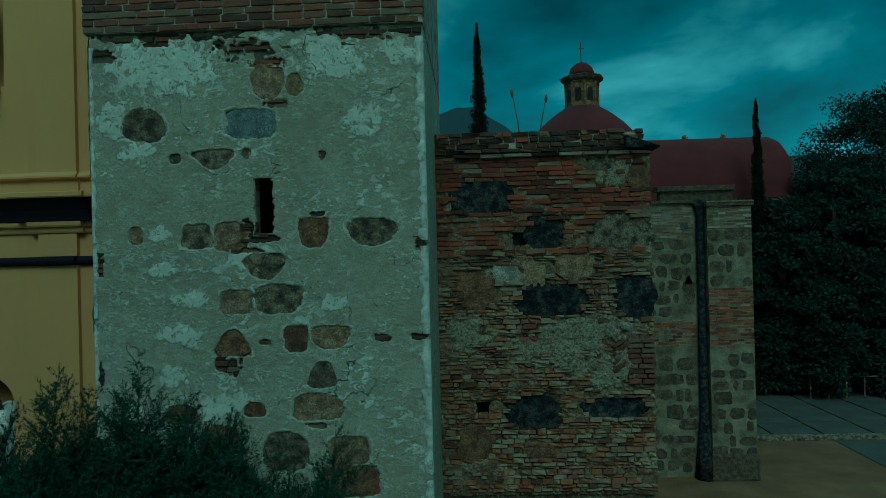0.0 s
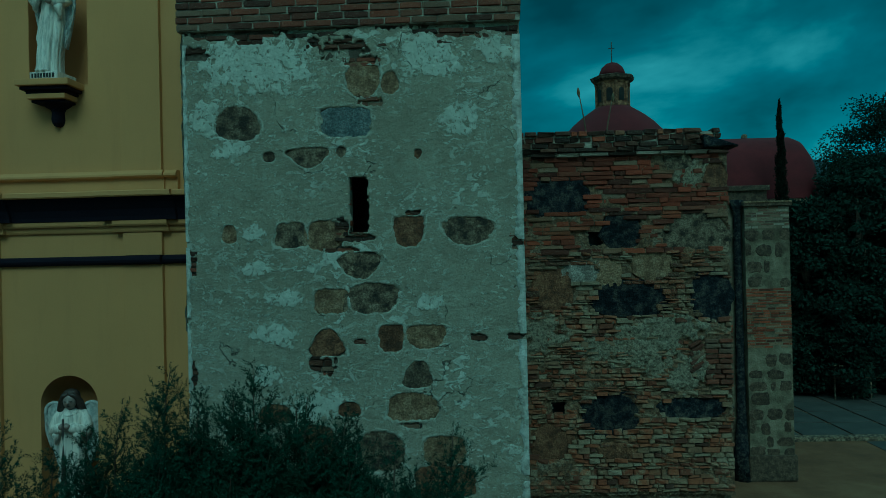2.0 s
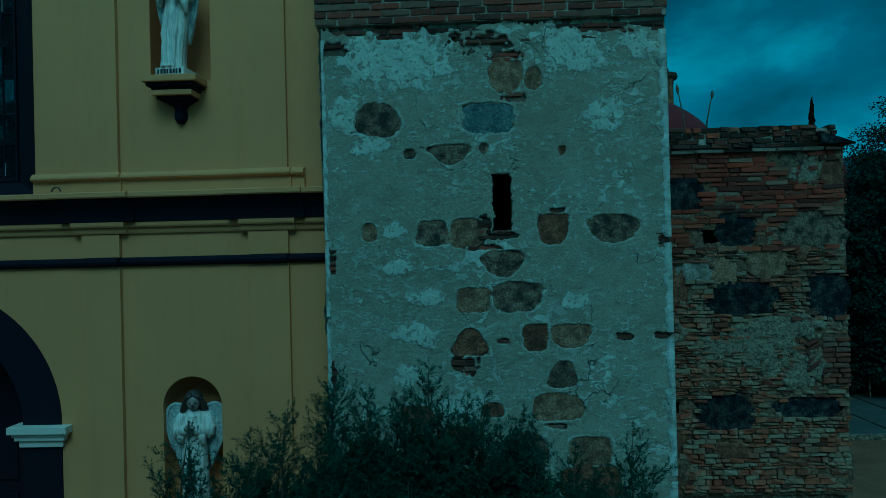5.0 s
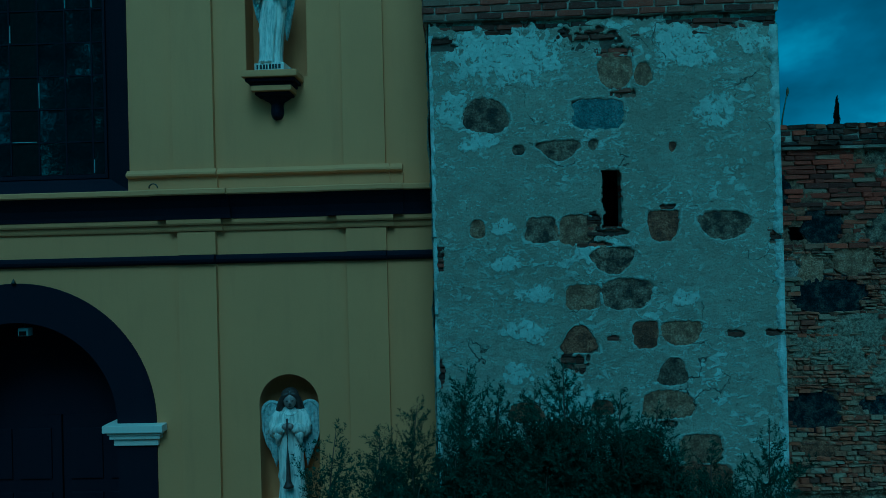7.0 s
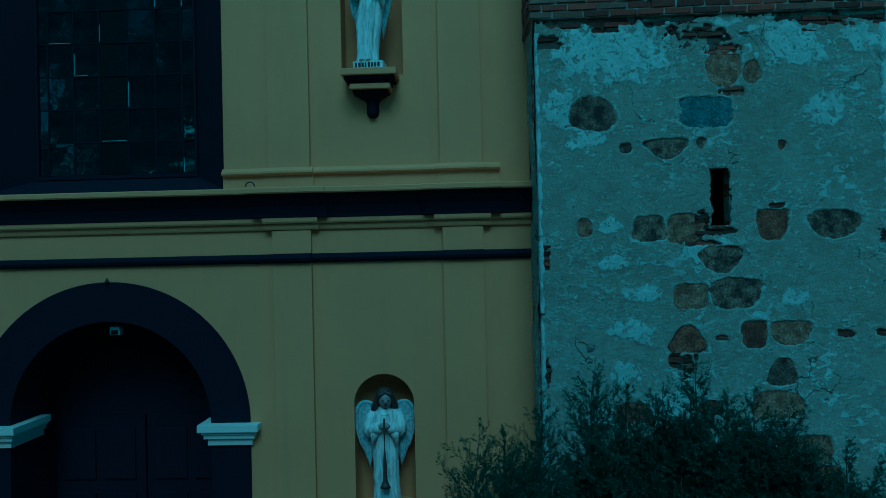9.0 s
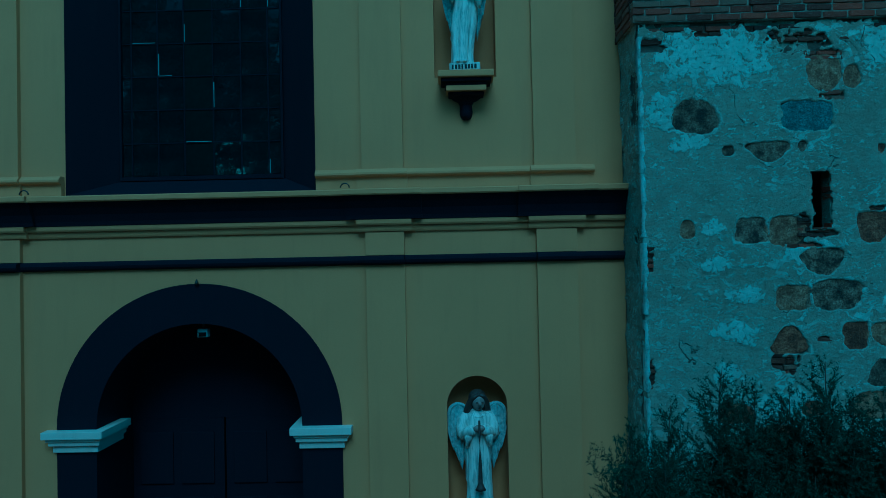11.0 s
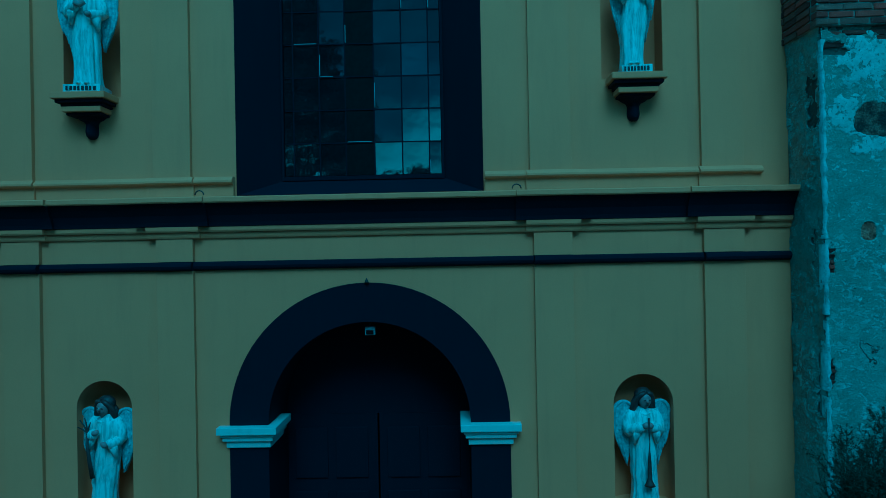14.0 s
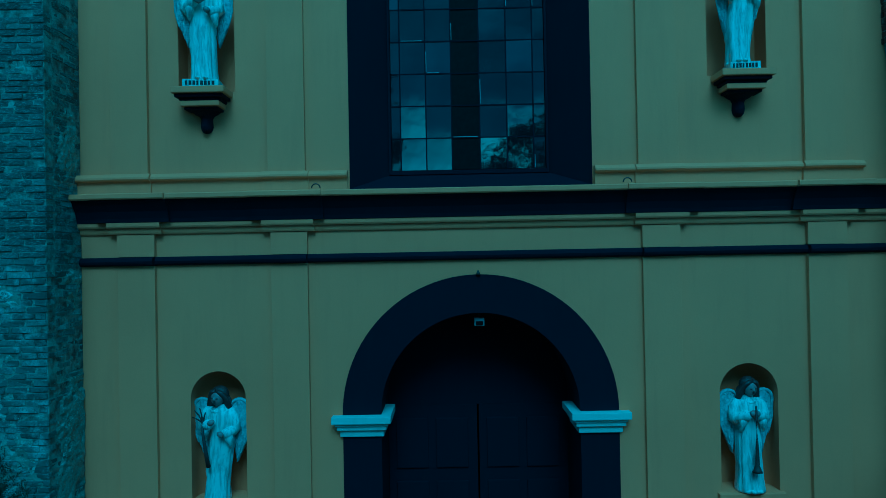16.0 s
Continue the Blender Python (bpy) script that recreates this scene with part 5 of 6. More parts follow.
def build_ruin():
    for piece in ((RX0, RX1 - 0.02, RY + 0.26, 11.5, 0, 7.78), (RX0, RX1 - 0.02, RY + 0.07, RY + 0.26, 0, 3.05)):
        part("core", boxes(piece), MORTAR, ruin)
    # black sheet behind the wall skin: shade inside its holes put into colour
    part("hole_shade_sheet", boxes((RX0 + 0.1, RX1 - 0.1, RY + 0.24, RY + 0.255, 3.6, 7.0)), IRON_AND_HOLES, ruin)
    part("side_skin", boxes((RX1 - 0.06, RX1 - 0.015, RY + 0.06, RY + 0.27, 3.0, 7.5)), MORTAR, ruin)
    relief_wall("mortar_face", RX0, RX1, 3.0, 7.5, RY + 0.006, 0.0125, R_STONES, R_BARE, R_HOLES, MORTAR, ruin, 0.021, 0.05, 9, swell=0.03)
    for k, (s, kind) in enumerate(zip(R_STONES, R_KIND)):
        bm = bmesh.new()
        blob(bm, s[0], s[1], s[2] * 1.16, s[3] * 1.16, RY + 0.024, 0.016, 300 + k, 40, 3.0, 0, 1.2)
        part("stone", bm, STONE_KIND[kind], ruin)
    rnd = random.Random(5)
    rest = BrickBin()
    def skip(x, z, l, h):
        for cx, cz, w, hh, *_ in R_STONES:
            if abs((x - cx) / (w * 0.46 + l * 0.3 * rnd.uniform(0.5, 1.1))) ** 2.6 + abs((z - cz) / (hh * 0.46)) ** 2.6 < 1:
                return True
        for a, b, c, d in R_HOLES:
            if x + l / 2 > a and x - l / 2 < b and z + h / 2 > c and z - h / 2 < d:
                return True
        if abs(x - PATCH[0]) < PATCH[2] / 2 and abs(z - PATCH[1]) < PATCH[3] / 2:
            return True
        for cx, cz, w, hh in R_BARE:
            if ((x - cx) / (w * 0.5)) ** 2 + ((z - cz) / (hh * 0.5)) ** 2 < 1 and rnd.random() < 0.45:
                return True
        return rnd.random() < 0.03
    front_bricks(ruin, BRICKS_RUBBLE, RX0 + 0.02, RX1, 3.05, 6.2, RY, 71, 0.041, 0.013, 0.15, 0.036, skip, 0.13, 0.03, 0.075, rest, 5.6)
    front_bricks(ruin, BRICKS_OLD, RX0 + 0.02, RX1, 6.2, 6.75, RY, 78, 0.054, 0.011, 0.25, 0.028, skip, 0.13, 0.03, 0.03)
    front_bricks(ruin, BRICKS_DEEP, RX0 + 0.02, RX1, 6.75, 7.48, RY, 79, 0.052, 0.009, 0.28, 0.026, skip, 0.13, 0.03, 0.02)
    rest.put(BRICK_RUBBLE_J, ruin)
    # loose chips and small stones bedded in the mortar
    for k in range(60):
        x, z = rnd.uniform(RX0 + 0.05, RX1 - 0.06), rnd.uniform(3.2, 7.4)
        if any(((x - cx) / (w * 0.5)) ** 2 + ((z - cz) / (hh * 0.5)) ** 2 < 0.9 for cx, cz, w, hh, *_ in R_STONES) or any(a - 0.06 < x < b + 0.06 and c - 0.06 < z < d + 0.06 for a, b, c, d in R_HOLES):
            continue
        bm = bmesh.new()
        w = rnd.uniform(0.05, 0.15)
        blob(bm, x, z, w, w * rnd.uniform(0.4, 0.9), RY - 0.004, 0.012, 700 + k, 12, 3.2, 0, 1.4)
        part("chip", bm, rnd.choice((STONE_TAN, STONE_BROWN, MORTAR, STONE_BROWN, MORTAR)), ruin)
    # a repaired patch of newer red bricks by the corner
    front_bricks(ruin, BRICKS_RED, 2.72, RX1 + 0.006, 4.46, 5.06, RY - 0.05, 77, 0.052, 0.016, 0.19, 0.012)
    for k in range(7):
        # bricks set on a slant beside the repair
        place_mesh("brick", BRICKS_RED[k % 5], ruin, Matrix.LocRotScale((2.6 + 0.03 * (k % 2), RY + 0.02, 4.66 + 0.055 * k), Euler((0, radians(-32), 0)), (0.17, 0.13, 0.042)))
    # capping ledge and three courses above it
    front_bricks(ruin, BRICKS_PALE + BRICKS_DARK, RX0, RX1 + 0.02, 7.485, 7.53, RY - 0.06, 72, 0.05, 0.01, 0.36, 0.02, lambda *k: rnd.random() < 0.2, 0.3, 0.0, 0.018)
    front_bricks(ruin, BRICKS_DARK, RX0, RX1 + 0.06, 7.545, 7.6, RY - 0.02, 73, 0.055, 0.012, 0.24, 0.02, None, 0.25, 0.0, 0.018)
    front_bricks(ruin, BRICKS_DARK + BRICKS_OLD[:3], RX0, RX1 - 0.06, 7.612, 7.82, RY + 0.03, 74, 0.056, 0.016, 0.17, 0.025, lambda *k: rnd.random() < 0.06, 0.2, 0.0, 0.02)
    part("cap_bed", boxes((RX0, RX1 - 0.08, RY + 0.05, RY + 0.3, 7.5, 7.79)), CAP_MORTAR, ruin)
    bm = boxes((RX1 - 0.32, RX1 + 0.13, RY - 0.09, RY + 0.32, 7.56, 7.66), bevel=0.02)
    for v in bm.verts:
        v.co.z += 0.35 * (RX1 - v.co.x - 0.1) * (v.co.z > 7.6)
    part("slab", bm, STONE_DARK, ruin, "dark weathered slab on the wall corner")


build_ruin()


# ---- distant chapel ----
chapel = thing("chapel", "old stone and brick chapel with red vaulted roof and dome", "chapel")
CY = 18.6


def lathe(bm, cx, cy, prof, seg=28, mat=0, smooth=True):
    rows = [[bm.verts.new((cx + r * math.cos(2 * math.pi * j / seg), cy + r * math.sin(2 * math.pi * j / seg), z)) for j in range(seg)] for r, z in prof]
    for a, b in zip(rows, rows[1:]):
        for j in range(seg):
            f = bm.faces.new((a[j], a[(j + 1) % seg], b[(j + 1) % seg], b[j]))
            f.material_index, f.smooth = mat, smooth
    bm.faces.new(rows[-1])
    bm.faces.new(rows[0][::-1])


def prism_plate(x, y, z, w, h):
    """A thin three-cornered plate; its dark colour stands for a wall hole's shade."""
    bm = bmesh.new()
    f = bm.faces.new([bm.verts.new(p) for p in ((x - w / 2, y, z - h / 2), (x + w / 2, y, z - h / 2), (x + 0.02, y, z + h / 2))])
    bmesh.ops.solidify(bm, geom=[f], thickness=0.02)
    return bm


def build_chapel():
    part("wall", boxes((2.0, 8.1, CY + 0.35, 28.0, 0, 7.42)), PALE_MORTAR, chapel)
    buttress = part("buttress", boxes((6.98, 8.14, CY + 0.03, CY + 0.6, 0, 7.3)), PALE_MORTAR, chapel, "tall buttress of brick bands and squared stones")
    base = part("buttress_foot", boxes((6.94, 8.2, CY - 0.03, CY + 0.6, 0, 0.7), bevel=0.05), STONE_SQUARED, chapel)
    rnd = random.Random(21)
    # squared stones set in wide pale mortar, with bands of thin brick courses between
    for parent, x0, x1, y, stone_bands, brick_bands in (
            (buttress, 6.98, 8.14, CY + 0.03, ((5.15, 6.7), (0.15, 3.5)), ((6.72, 7.3, BRICK_PALE_J), (3.55, 5.12, BRICK_OLD_J))),
            (chapel, 5.3, 6.72, CY + 0.35, ((4.35, 6.45), (0.15, 3.5)), ((6.5, 7.3, BRICK_PALE_J), (3.55, 4.3, BRICK_OLD_J)))):
        for z0, z1 in stone_bands:
            z = z0
            while z < z1 - 0.2:
                h = rnd.uniform(0.26, 0.42)
                x = x0 + rnd.uniform(-0.03, 0.1)
                while x < x1 - 0.15:
                    w = min(rnd.choice((0.18, 0.28, 0.34, 0.46)) * rnd.uniform(0.85, 1.15), x1 - x)
                    if rnd.random() > 0.1:
                        bm = bmesh.new()
                        blob(bm, x + w / 2, z + h / 2 + rnd.uniform(-0.04, 0.04), w, h * rnd.uniform(0.75, 1.0), y + 0.004, 0.01, rnd.randint(0, 9999), 20, 10.0, 0, 1.25)
                        part("stone", bm, STONE_SQUARED, parent)
                    x += w + rnd.uniform(0.05, 0.12)
                z += h + rnd.uniform(0.03, 0.07)
        for z0, z1, mat in brick_bands:
            bm = bmesh.new()
            z = z0
            while z < z1 - 0.04:
                x = x0 - rnd.uniform(0, 0.2)
                high = rnd.uniform(0.04, 0.056)
                while x < x1 - 0.04:
                    l = rnd.uniform(0.14, 0.36)
                    if rnd.random() > 0.14:
                        s = rnd.uniform(-0.006, 0.006)
                        box(bm, max(x, x0), min(x + l, x1), y - rnd.uniform(0.0, 0.024), y + 0.05, z + s, z + s + high)
                    x += l + rnd.uniform(0.012, 0.03)
                z += high + rnd.uniform(0.018, 0.032)
            tagged(part("brickwork", bm, mat, parent), kind="stuff")
    part("coping", boxes((6.93, 8.19, CY - 0.06, CY + 0.7, 7.31, 7.4), (5.3, 6.93, CY + 0.25, CY + 0.7, 7.425, 7.5), bevel=0.01), STONE_SQUARED, chapel)
    for k in range(12):
        part("edge_tile", boxes((6.94 + k * 0.104, 7.03 + k * 0.104, CY - 0.09, CY + 0.3, 7.401, 7.44), bevel=0.008), STONE_TAN, chapel)
    part("parapet", boxes((6.2, 8.25, CY + 1.6, CY + 2.0, 7.3, 7.85), (6.1, 8.3, CY + 1.5, CY + 2.1, 7.851, 8.0), bevel=0.015), STONE_SQUARED, chapel)
    # thin black plates on the solid wall: shade of two holes put into colour
    part("hole_shade_plate", boxes((6.38, 6.57, CY + 0.315, CY + 0.345, 6.74, 6.9)), IRON_AND_HOLES, chapel)
    part("corner_shade_plate", prism_plate(6.54, CY + 0.32, 5.36, 0.24, 0.22), IRON_AND_HOLES, chapel)
    # dark shaft added to stand for the shaded recess between wall and buttress
    bm = bmesh.new()
    lathe(bm, 6.86, CY + 0.25, [(0.3, 0.0), (0.2, 0.9), (0.13, 1.6), (0.105, 4.0), (0.1, 7.2), (0.15, 7.3), (0.17, 7.5)], 12)
    part("drain_pipe", bm, STONE_DARK, chapel, "dark shaft standing in for the shaded corner gap")
    # barrel roof with a rounded far end
    bm = bmesh.new()
    rows = []
    cy, rad, zb = 32.4, 2.0, 8.3
    for i in range(33):
        u = i / 32
        x = 3.5 + 12.0 * u
        k = 1.0 if x < 14.3 else math.sqrt(max(0.0, 1 - ((x - 14.3) / 1.22) ** 2))
        rows.append([bm.verts.new((x, cy - rad * max(k, 0.05) * math.cos(math.pi * j / 20), zb + 2.95 * max(k, 0.02) ** 0.8 * math.sin(math.pi * j / 20))) for j in range(21)])
    for a, b in zip(rows, rows[1:]):
        for j in range(20):
            bm.faces.new((a[j], a[j + 1], b[j + 1], b[j])).smooth = True
    part("barrel_roof", bm, RED_ROOF, chapel, "dull red painted barrel roof")
    part("roof_wall", boxes((3.5, 15.4, 30.45, 34.35, 0, 8.3)), STONE_MOTTLED, chapel)
    for x in (10.75, 12.5):
        bm = bmesh.new()
        lathe(bm, x, 32.4, [(0.13, 11.2), (0.14, 11.34), (0.1, 11.43), (0.02, 11.46)], 12)
        part("roof_knob", bm, STONE_MOTTLED, chapel)
    # dome and lantern
    dx, dy = 4.42, 22.6
    bm = bmesh.new()
    lathe(bm, dx, dy, [(1.8, 7.0), (1.8, 9.5)], 8, 0, False)
    part("drum", bm, MORTAR, chapel)
    bm = bmesh.new()
    lathe(bm, dx, dy, [(1.84, 9.5), (1.72, 9.78), (1.55, 10.03), (1.3, 10.3), (1.02, 10.54), (0.76, 10.72), (0.58, 10.84)], 36)
    dome = part("dome", bm, RED_ROOF, chapel, "dull red painted dome")
    bm = bmesh.new()
    lathe(bm, dx, dy, [(0.56, 10.77), (0.56, 10.89), (0.52, 10.90), (0.52, 11.60), (0.56, 11.62), (0.58, 11.66)], 8, 0, False)
    part("lantern", bm, STONE_BROWN, dome, "stone lantern with arched openings")
    for k in range(8):
        a = 2 * math.pi * (k + 0.5) / 8
        bm = bmesh.new()
        pts = [(-0.1, 0), (0.1, 0), (0.1, 0.32)] + [(0.1 * math.cos(t), 0.32 + 0.1 * math.sin(t)) for t in (0.5, 1.0, 1.57, 2.1, 2.6)] + [(-0.1, 0.32)]
        f = bm.faces.new([bm.verts.new((x, 0, z)) for x, z in pts])
        bmesh.ops.solidify(bm, geom=[f], thickness=0.02)
        # black plate on the solid lantern: shade within an arched opening put into colour
        o = part("opening", bm, IRON_AND_HOLES, dome)
        o.matrix_basis = Matrix.Translation((dx + 0.5 * math.cos(a), dy + 0.5 * math.sin(a), 11.02)) @ Matrix.Rotation(a + math.pi / 2, 4, "Z")
        bm = bmesh.new()
        b = 2 * math.pi * k / 8
        lathe(bm, dx + 0.52 * math.cos(b), dy + 0.52 * math.sin(b), [(0.055, 10.87), (0.045, 10.92), (0.045, 11.52), (0.06, 11.58), (0.06, 11.62)], 8)
        part("colonnette", bm, STONE_BROWN, dome)
    bm = bmesh.new()
    lathe(bm, dx, dy, [(0.58, 11.66), (0.68, 11.72), (0.72, 11.82), (0.64, 11.85), (0.45, 11.87)], 8, 0, False)
    part("lantern_cornice", bm, STONE_SQUARED, dome)
    bm = bmesh.new()
    lathe(bm, dx, dy, [(0.42, 11.86), (0.41, 12.00), (0.34, 12.16), (0.2, 12.29), (0.05, 12.34)], 24)
    part("cupola", bm, RED_ROOF, dome)
    bm = boxes((dx - 0.015, dx + 0.015, dy - 0.015, dy + 0.015, 12.32, 13.02), (dx - 0.1, dx + 0.1, dy - 0.012, dy + 0.012, 12.80, 12.82))
    part("iron_cross", bm, IRON_AND_HOLES, dome)


build_chapel()


# ---- plants ----
def leaf_cloud(verts, faces, centre, size, n, leaf, rnd, up=0.0, slim=0.28):
    """Small leaf blades scattered about a centre."""
    for _ in range(n):
        d = Vector((rnd.gauss(0, 1), rnd.gauss(0, 1), rnd.gauss(0, 1)))
        d.normalize()
        p = centre + Vector((d.x * size.x, d.y * size.y, d.z * size.z)) * rnd.random() ** 0.45
        t = (d + Vector((rnd.uniform(-1, 1), rnd.uniform(-1, 1), rnd.uniform(-1, 1) + up))).normalized() * leaf * rnd.uniform(0.6, 1.3)
        s = t.cross(Vector((rnd.uniform(-1, 1), rnd.uniform(-1, 1), rnd.uniform(-1, 1)))).normalized() * leaf * slim
        i = len(verts)
        verts.extend([p, p + t * 0.55 + s, p + t, p + t * 0.55 - s])
        faces.append((i, i + 1, i + 2, i + 3))


def juniper(x, y, dense, width, seed, tips):
    """A juniper of several feathery leaders; tips are (offset, height) of the tallest."""
    rnd = random.Random(seed)
    dense -= 0.12
    ob = thing("juniper_tree", "dark green juniper with feathery upright tips", "tree", (x, y, 0), "junipers before the tower")
    bm = bmesh.new()
    tube(bm, [(0, 0, 0), (0.03, 0.02, dense * 0.4), (0.0, 0.0, dense * 0.8)], [0.11, 0.08, 0.03], 10)
    verts, faces = [], []
    def needle(q, d, size):
        s = d.cross(Vector((rnd.uniform(-1, 1), rnd.uniform(-1, 1), rnd.uniform(-1, 1)))).normalized()
        t = (d * 0.8 + s).normalized() * size * rnd.uniform(0.6, 1.3)
        w = t.cross(d).normalized() * 0.0042
        k = len(verts)
        verts.extend([q - w, q + w, q + t])
        faces.append((k, k + 1, k + 2))
    def spray(p, d, length, depth):
        """One branchlet: a curved axis, needles on all sides and finer branchlets."""
        n = max(2, int(length / 0.02))
        q, d = p.copy(), d.normalized()
        for i in range(n):
            d = (d + Vector((rnd.uniform(-1, 1), rnd.uniform(-1, 1), rnd.uniform(-0.4, 0.9))) * 0.13).normalized()
            q = q + d * 0.02
            for _ in range(4):
                needle(q, d, 0.034 - 0.014 * i / n)
            if depth and i % 2 == 1:
                s = d.cross(Vector((rnd.uniform(-1, 1), rnd.uniform(-1, 1), rnd.uniform(-1, 1)))).normalized()
                spray(q, d * 0.8 + s * 0.7, length * rnd.uniform(0.25, 0.5) * (1 - 0.6 * i / n), depth - 1)
    leaders = [(dx, rnd.uniform(-0.12, 0.12), tip, True) for dx, tip in tips]
    for k in range(13):
        a, u = rnd.uniform(0, 6.28), rnd.random() ** 0.5
        leaders.append((width * 0.5 * u * math.cos(a), width * 0.4 * u * math.sin(a), dense + rnd.uniform(-0.2, 0.12) - 0.18 * u * u, False))
    for dx, dy, tip, tall in leaders:
        base = min(dense - 0.75, tip - 0.9)
        lean = Vector((rnd.uniform(-0.12, 0.12), rnd.uniform(-0.08, 0.08), 0))
        axis = lambda f: Vector((dx, dy, base + (tip - base) * f)) + lean * (f - 1) + Vector((0.02 * math.sin(7 * f + dx), 0.02 * math.cos(6 * f), 0))
        tube(bm, [axis(f / 6) for f in range(7)], [0.016 - 0.0022 * f for f in range(7)], 5)
        n = int((tip - base) / 0.019)
        for i in range(n):
            f = i / n
            below = (tip - base) * (1 - f)
            # bare gaps between the whorls near the top
            if below < 0.3 and rnd.random() < 0.25:
                continue
            b = rnd.uniform(0, 6.28)
            reach = (0.05 + 0.58 * below ** 0.8) * rnd.uniform(0.5, 1.2) if tall else (0.08 + 0.4 * below ** 0.7) * rnd.uniform(0.5, 1.1)
            spray(axis(f), Vector((math.cos(b), math.sin(b), rnd.uniform(0.45, 1.0))), min(reach, 0.44), 1)
        spray(axis(1.0), Vector((0, 0, 1)), 0.06, 0)
    part("trunk", bm, BARK, ob)
    mesh_of("foliage", verts, faces, JUNIPER, ob)
    v2, f2 = [], []
    for _ in range(120):
        # fine inner needles that close the crown
        a, u = rnd.uniform(0, 6.28), rnd.random() ** 0.5
        z = dense - 0.26 - 0.2 * u * u - 1.1 * rnd.random() ** 1.4
        leaf_cloud(v2, f2, Vector((width * 0.46 * u * math.cos(a), width * 0.34 * u * math.sin(a), z)), Vector((0.11, 0.11, 0.16)), 330, 0.042, rnd, 1.4, 0.11)
    mesh_of("inner_foliage", v2, f2, JUNIPER, ob)
    v3, f3 = [], []
    low = dense - 1.35
    for _ in range(90):
        # looser, broader foliage down to the foot
        a, h = rnd.uniform(0, 6.28), rnd.random()
        r = (0.5 + 0.25 * (1 - h)) * width * rnd.random() ** 0.5
        leaf_cloud(v3, f3, Vector((r * math.cos(a), r * math.sin(a), 0.25 + (low - 0.2) * h)), Vector((0.2, 0.2, 0.26)), 75, 0.13, rnd, 1.2, 0.16)
    mesh_of("lower_foliage", v3, f3, JUNIPER, ob)
    return ob


for args in ((-2.2, 6.05, 4.84, 0.75, 1, ((-0.02, 5.32), (0.3, 5.0), (-0.25, 5.05))), (-2.9, 6.0, 4.84, 0.75, 2, ((-0.12, 5.27), (0.15, 5.08))), (-1.55, 6.0, 4.76, 0.75, 3, ((-0.2, 5.05), (0.12, 4.92))), (-0.85, 6.05, 4.45, 0.8, 4, ((0.33, 4.75), (-0.15, 4.62))), (-3.55, 6.05, 4.52, 0.8, 6, ((0.08, 4.95), (-0.25, 4.72))), (-4.0, 5.4, 4.42, 0.65, 8, ((-0.03, 4.94), (0.28, 4.72))), (-2.55, 6.2, 4.75, 1.0, 7, ((0.05, 4.95),)), (-12.95, 6.35, 4.2, 0.7, 9, ((0.05, 4.45), (-0.2, 4.36)))):
    juniper(*args)


def cypress(x, y, top, width, seed):
    rnd = random.Random(seed)
    ob = thing("cypress_tree", "tall narrow dark cypress", "tree", (x, y, 0), "cypresses behind the chapel")
    bm = bmesh.new()
    tube(bm, [(0, 0, 0), (0.02, 0, top * 0.5), (0, 0, top * 0.93)], [0.16, 0.1, 0.02], 8)
    part("trunk", bm, BARK, ob)
    verts, faces = [], []
    n = int(top * 7)
    for k in range(n):
        u = k / n
        z = top * (0.06 + 0.92 * u)
        r = width * 0.5 * min(1.0, (1 - u) * 2.2) ** 0.65 * rnd.uniform(0.75, 1.15)
        for _ in range(2):
            a = rnd.uniform(0, 6.28)
            leaf_cloud(verts, faces, Vector((r * 0.35 * math.cos(a), r * 0.35 * math.sin(a), z)), Vector((r * 0.7, r * 0.7, 0.3)), 120, 0.1, rnd, 3.0)
    mesh_of("crown", verts, faces, CYPRESS, ob)


cypress(1.15, 30.0, 16.4, 1.05, 1)
cypress(12.75, 29.3, 12.45, 0.72, 2)


def broad_tree(x, y, top, width, seed, clumps, low=0.25, leaf=0.2, label="large dark leafy tree with a ragged crown", group="trees beyond the paved yard", dense=140):
    rnd = random.Random(seed)
    ob = thing("broadleaf_tree", label, "tree", (x, y, 0), group)
    bm = bmesh.new()
    tube(bm, [(0, 0, 0), (0.1, 0.05, top * 0.3), (0.05, 0, top * 0.6), (0, 0, top * 0.85)], [0.32, 0.25, 0.14, 0.04], 10)
    ends = []
    for k in range(18):
        a, z = rnd.uniform(0, 6.28), top * rnd.uniform(low, 0.7)
        r = width * rnd.uniform(0.3, 0.48)
        e = Vector((r * math.cos(a), r * math.sin(a), z + top * rnd.uniform(0.05, 0.25)))
        tube(bm, [(0, 0, z), (r * 0.5 * math.cos(a), r * 0.5 * math.sin(a), z + 0.5), e], [0.1, 0.06, 0.015], 6)
        ends.append(e)
    part("trunk", bm, BARK, ob)
    verts, faces = [], []
    for k in range(clumps):
        a, u = rnd.uniform(0, 6.28), rnd.random() ** 0.4
        t = rnd.random()
        prof = math.sin(math.pi * (0.12 + 0.8 * t)) ** 0.7
        c = Vector((width * 0.5 * u * prof * math.cos(a), width * 0.5 * u * prof * math.sin(a), top * (low + (0.95 - low) * t)))
        if rnd.random() < 0.2:
            c = rnd.choice(ends) + Vector((rnd.uniform(-0.4, 0.4), rnd.uniform(-0.4, 0.4), rnd.uniform(-0.3, 0.3)))
        s = rnd.uniform(0.45, 0.95) * width / 8
        leaf_cloud(verts, faces, c, Vector((s * 1.3, s * 1.3, s * 0.55)), dense, leaf, rnd)
    mesh_of("crown", verts, faces, LEAF, ob)


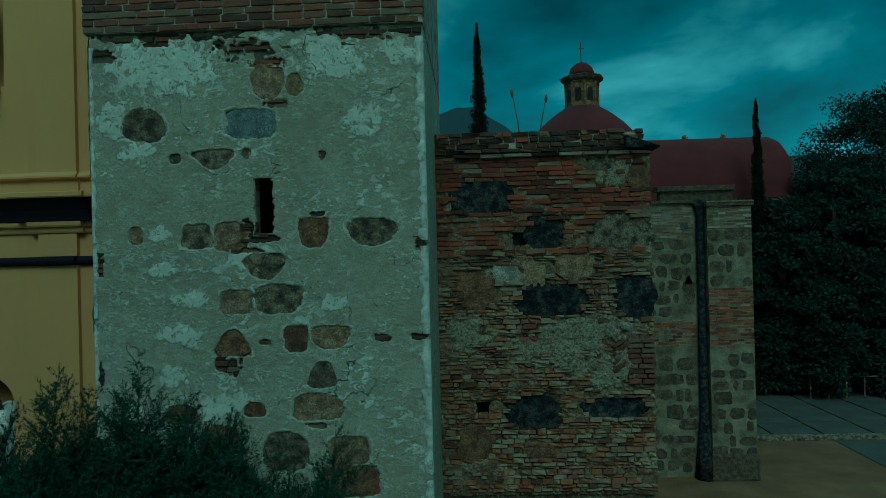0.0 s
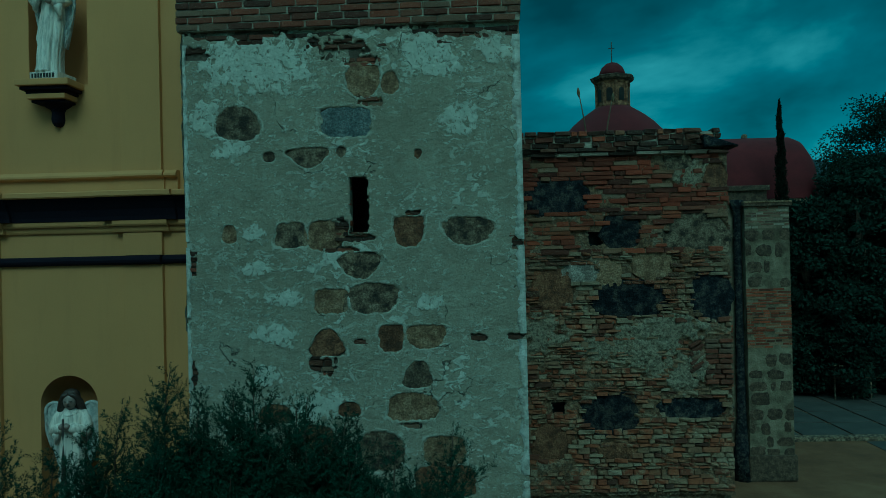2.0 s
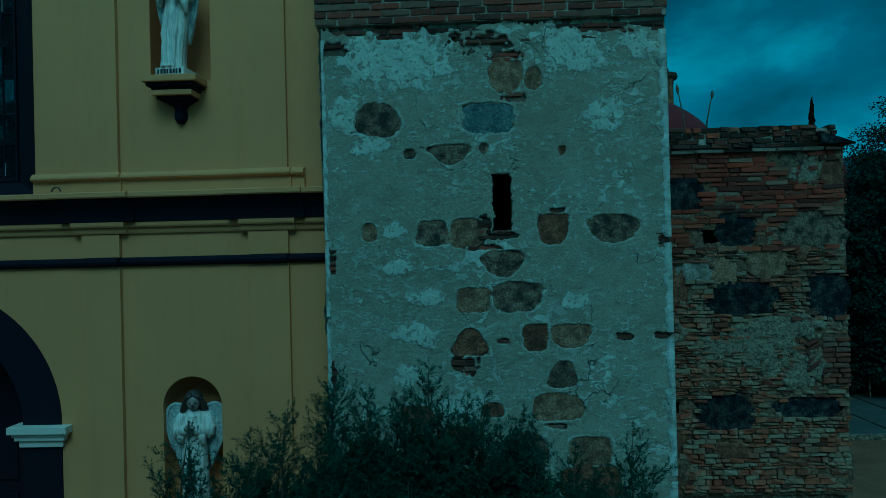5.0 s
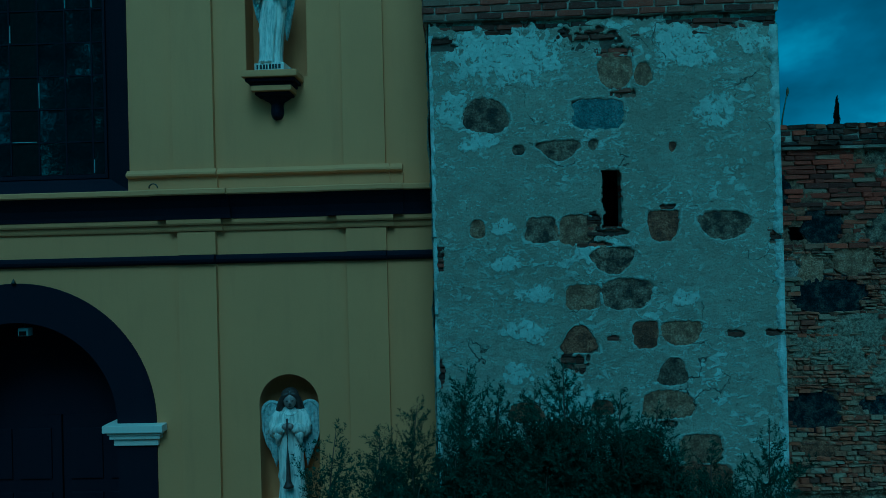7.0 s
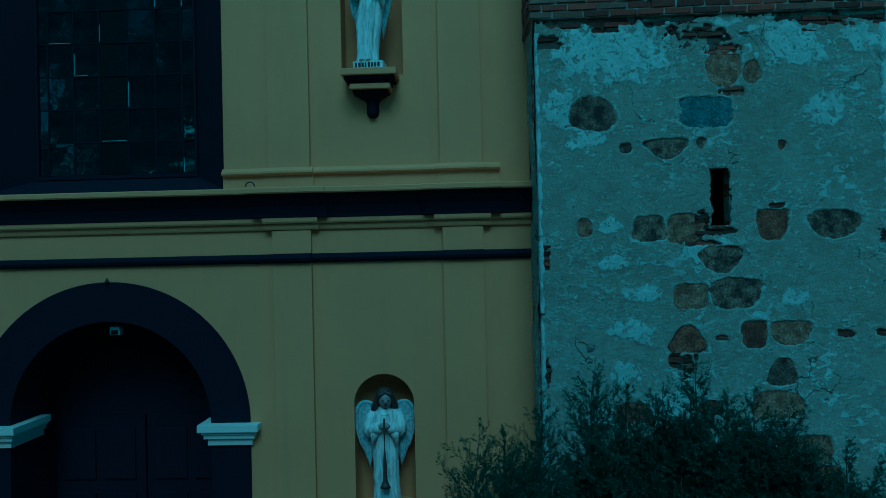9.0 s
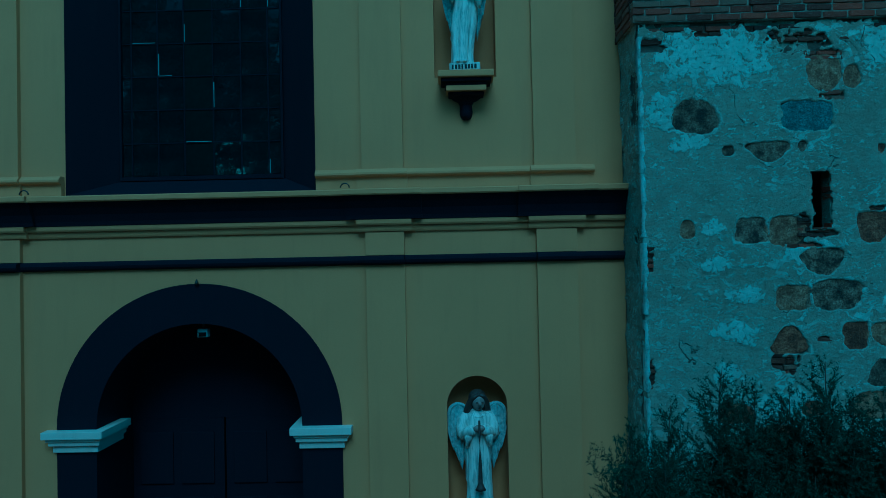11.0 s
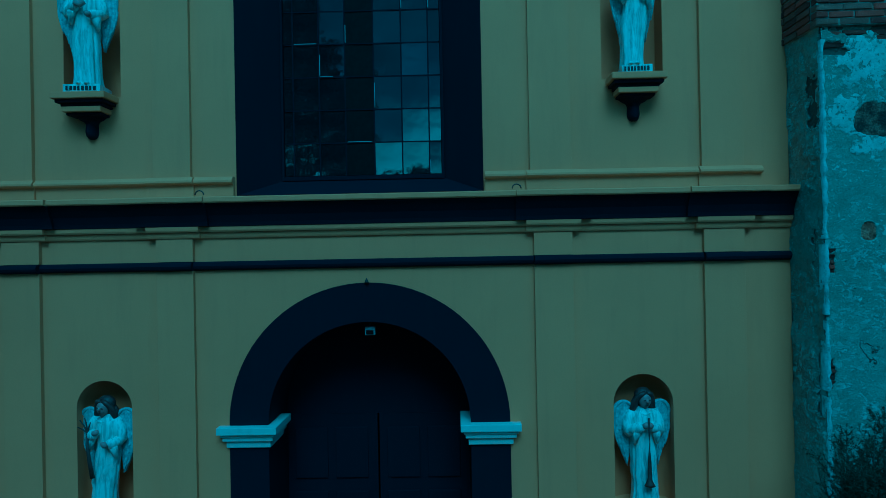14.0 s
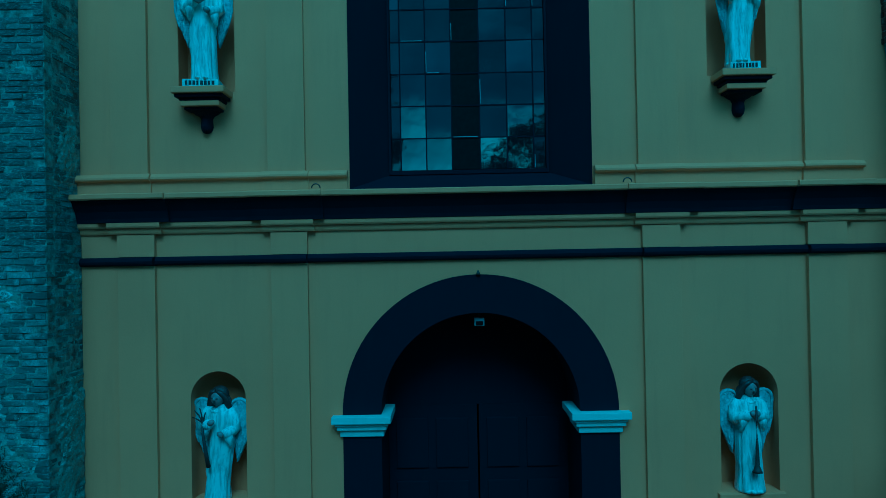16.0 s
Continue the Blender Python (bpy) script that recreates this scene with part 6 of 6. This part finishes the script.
broad_tree(19.6, 32.0, 13.6, 8.0, 1, 330, 0.12, 0.14, dense=260)
broad_tree(25.0, 34.0, 14.5, 9.0, 2, 240, 0.12, 0.15, dense=220)
for k, (x, y, h, w) in enumerate(((11.9, 29.2, 7.4, 2.6), (13.7, 29.4, 8.4, 3.4), (16.0, 29.6, 9.8, 4.6), (18.4, 29.6, 9.4, 4.6), (21.2, 30.0, 9.5, 5.5), (24.5, 30.0, 9.5, 5.5), (14.9, 29.0, 5.0, 3.6), (17.2, 29.0, 5.2, 3.6), (19.8, 29.0, 5.2, 4.0))):
    broad_tree(x, y, h, w, 10 + k, 230, 0.02, 0.19, "dense dark leafy tree behind the paved yard")
for k, (x, y, h, w) in enumerate(((-3.4, -15.0, 12.3, 8.0), (3.5, -17.0, 11.5, 7.0), (-10.5, -18.0, 9.6, 5.0), (-7.4, -19.0, 10.2, 5.5), (-16.0, -17.0, 20.0, 8.6), (-23.0, -16.0, 23.0, 10.0), (-31.0, -14.0, 23.0, 11.0), (8.5, -22.0, 11.0, 9.0))):
    broad_tree(x, y, h, w, 30 + k, 240 if x > -15 else 330, 0.1, 0.3 if x > -15 else 0.42, "dark leafy tree facing the church front", "trees facing the church", 90)


def agave(x, y, z, lean, height, seed):
    rnd = random.Random(seed)
    ob = thing("agave_plant", "thin dry flower stalks on the ruined wall top", "plant", (x, y, z), "stalks on the wall top")
    bm = bmesh.new()
    tube(bm, [(0, 0, 0), (lean * 0.4, 0, height * 0.5), (lean, 0, height)], [0.014, 0.011, 0.007], 6)
    part("stalk", bm, STALK, ob)
    bm = bmesh.new()
    tube(bm, [(lean * 0.93, 0, height * 0.88), (lean * 0.97, 0, height * 0.94), (lean, 0, height), (lean * 1.02, 0, height * 1.05)], [0.008, 0.024, 0.022, 0.004], 8)
    part("flower_head", bm, STALK, ob)
    verts, faces = [], []
    for k in range(12):
        a = rnd.uniform(0, 6.28)
        t = Vector((math.cos(a) * 0.16, math.sin(a) * 0.1, rnd.uniform(0.12, 0.32)))
        s = Vector((0.006, 0, 0))
        i = len(verts)
        verts.extend([-s, s, t])
        faces.append((i, i + 1, i + 2))
    mesh_of("leaf_tuft", verts, faces, STALK, ob)


agave(1.5, 10.6, 7.78, -0.13, 0.9, 1)
agave(1.75, 10.6, 7.78, 0.14, 0.8, 2)


# ---- paved yard, fence, hills ----
def build_yard():
    yard = thing("paved_yard", "pale square stone paving with dark joints", "paving", kind="structure")
    part("bed", boxes((8.6, 40.0, 22.6, 29.5, 0.004, 0.03)), DIRT, yard)
    me = bpy.data.meshes.new("slab")
    bm = boxes((-0.5, 0.5, -0.5, 0.5, 0, 0.05), bevel=0.012)
    bm.to_mesh(me)
    bm.free()
    me.materials.append(SLAB)
    rnd = random.Random(2)
    for i in range(14):
        for j in range(4):
            place_mesh("slab", me, yard, Matrix.LocRotScale((9.5 + i * 1.62, 23.6 + j * 1.62, 0.02 + rnd.uniform(0, 0.008)), None, (1.52, 1.52, 1)))
    part("kerb", boxes((8.6, 40.0, 22.3, 22.6, 0.0, 0.14), bevel=0.02), STONE_MOTTLED, yard)
    part("lower_bed", boxes((12.0, 40.0, 14.0, 22.2, 0.004, 0.02)), SLAB, yard)
    fence = thing("low_fence", "low pale rail fence under the trees", "fence")
    for k in range(14):
        part("post", boxes((14.0 + k * 0.7, 14.05 + k * 0.7, 27.9, 27.95, 0.0, 1.45), bevel=0.006), STONE_MOTTLED, fence)
    for z in (0.9, 1.38):
        part("rail", boxes((14.0, 23.2, 27.955, 27.985, z, z + 0.05), bevel=0.006), STONE_MOTTLED, fence)


build_yard()


def build_hills():
    n = 260
    verts, faces = [], []
    for i in range(n + 1):
        x = -900 + 2200 * i / n
        h = 66 + 44 * math.exp(-((x + 8) / 70) ** 2) + 5 * noise.noise(Vector((x * 0.02, 7.0, 0))) + 3 * noise.noise(Vector((x * 0.06, 1.0, 0)))
        verts += [(x, 560, -5), (x, 640, h * 0.6), (x, 720, h * 1.45), (x, 1000, -5)]
    for i in range(n):
        for k in range(3):
            a = i * 4 + k
            faces.append((a, a + 4, a + 5, a + 1))
    tagged(mesh_of("backdrop", verts, faces, HILL, smooth=True), "hazy dark mountain ridge", "hills", kind="structure")


build_hills()
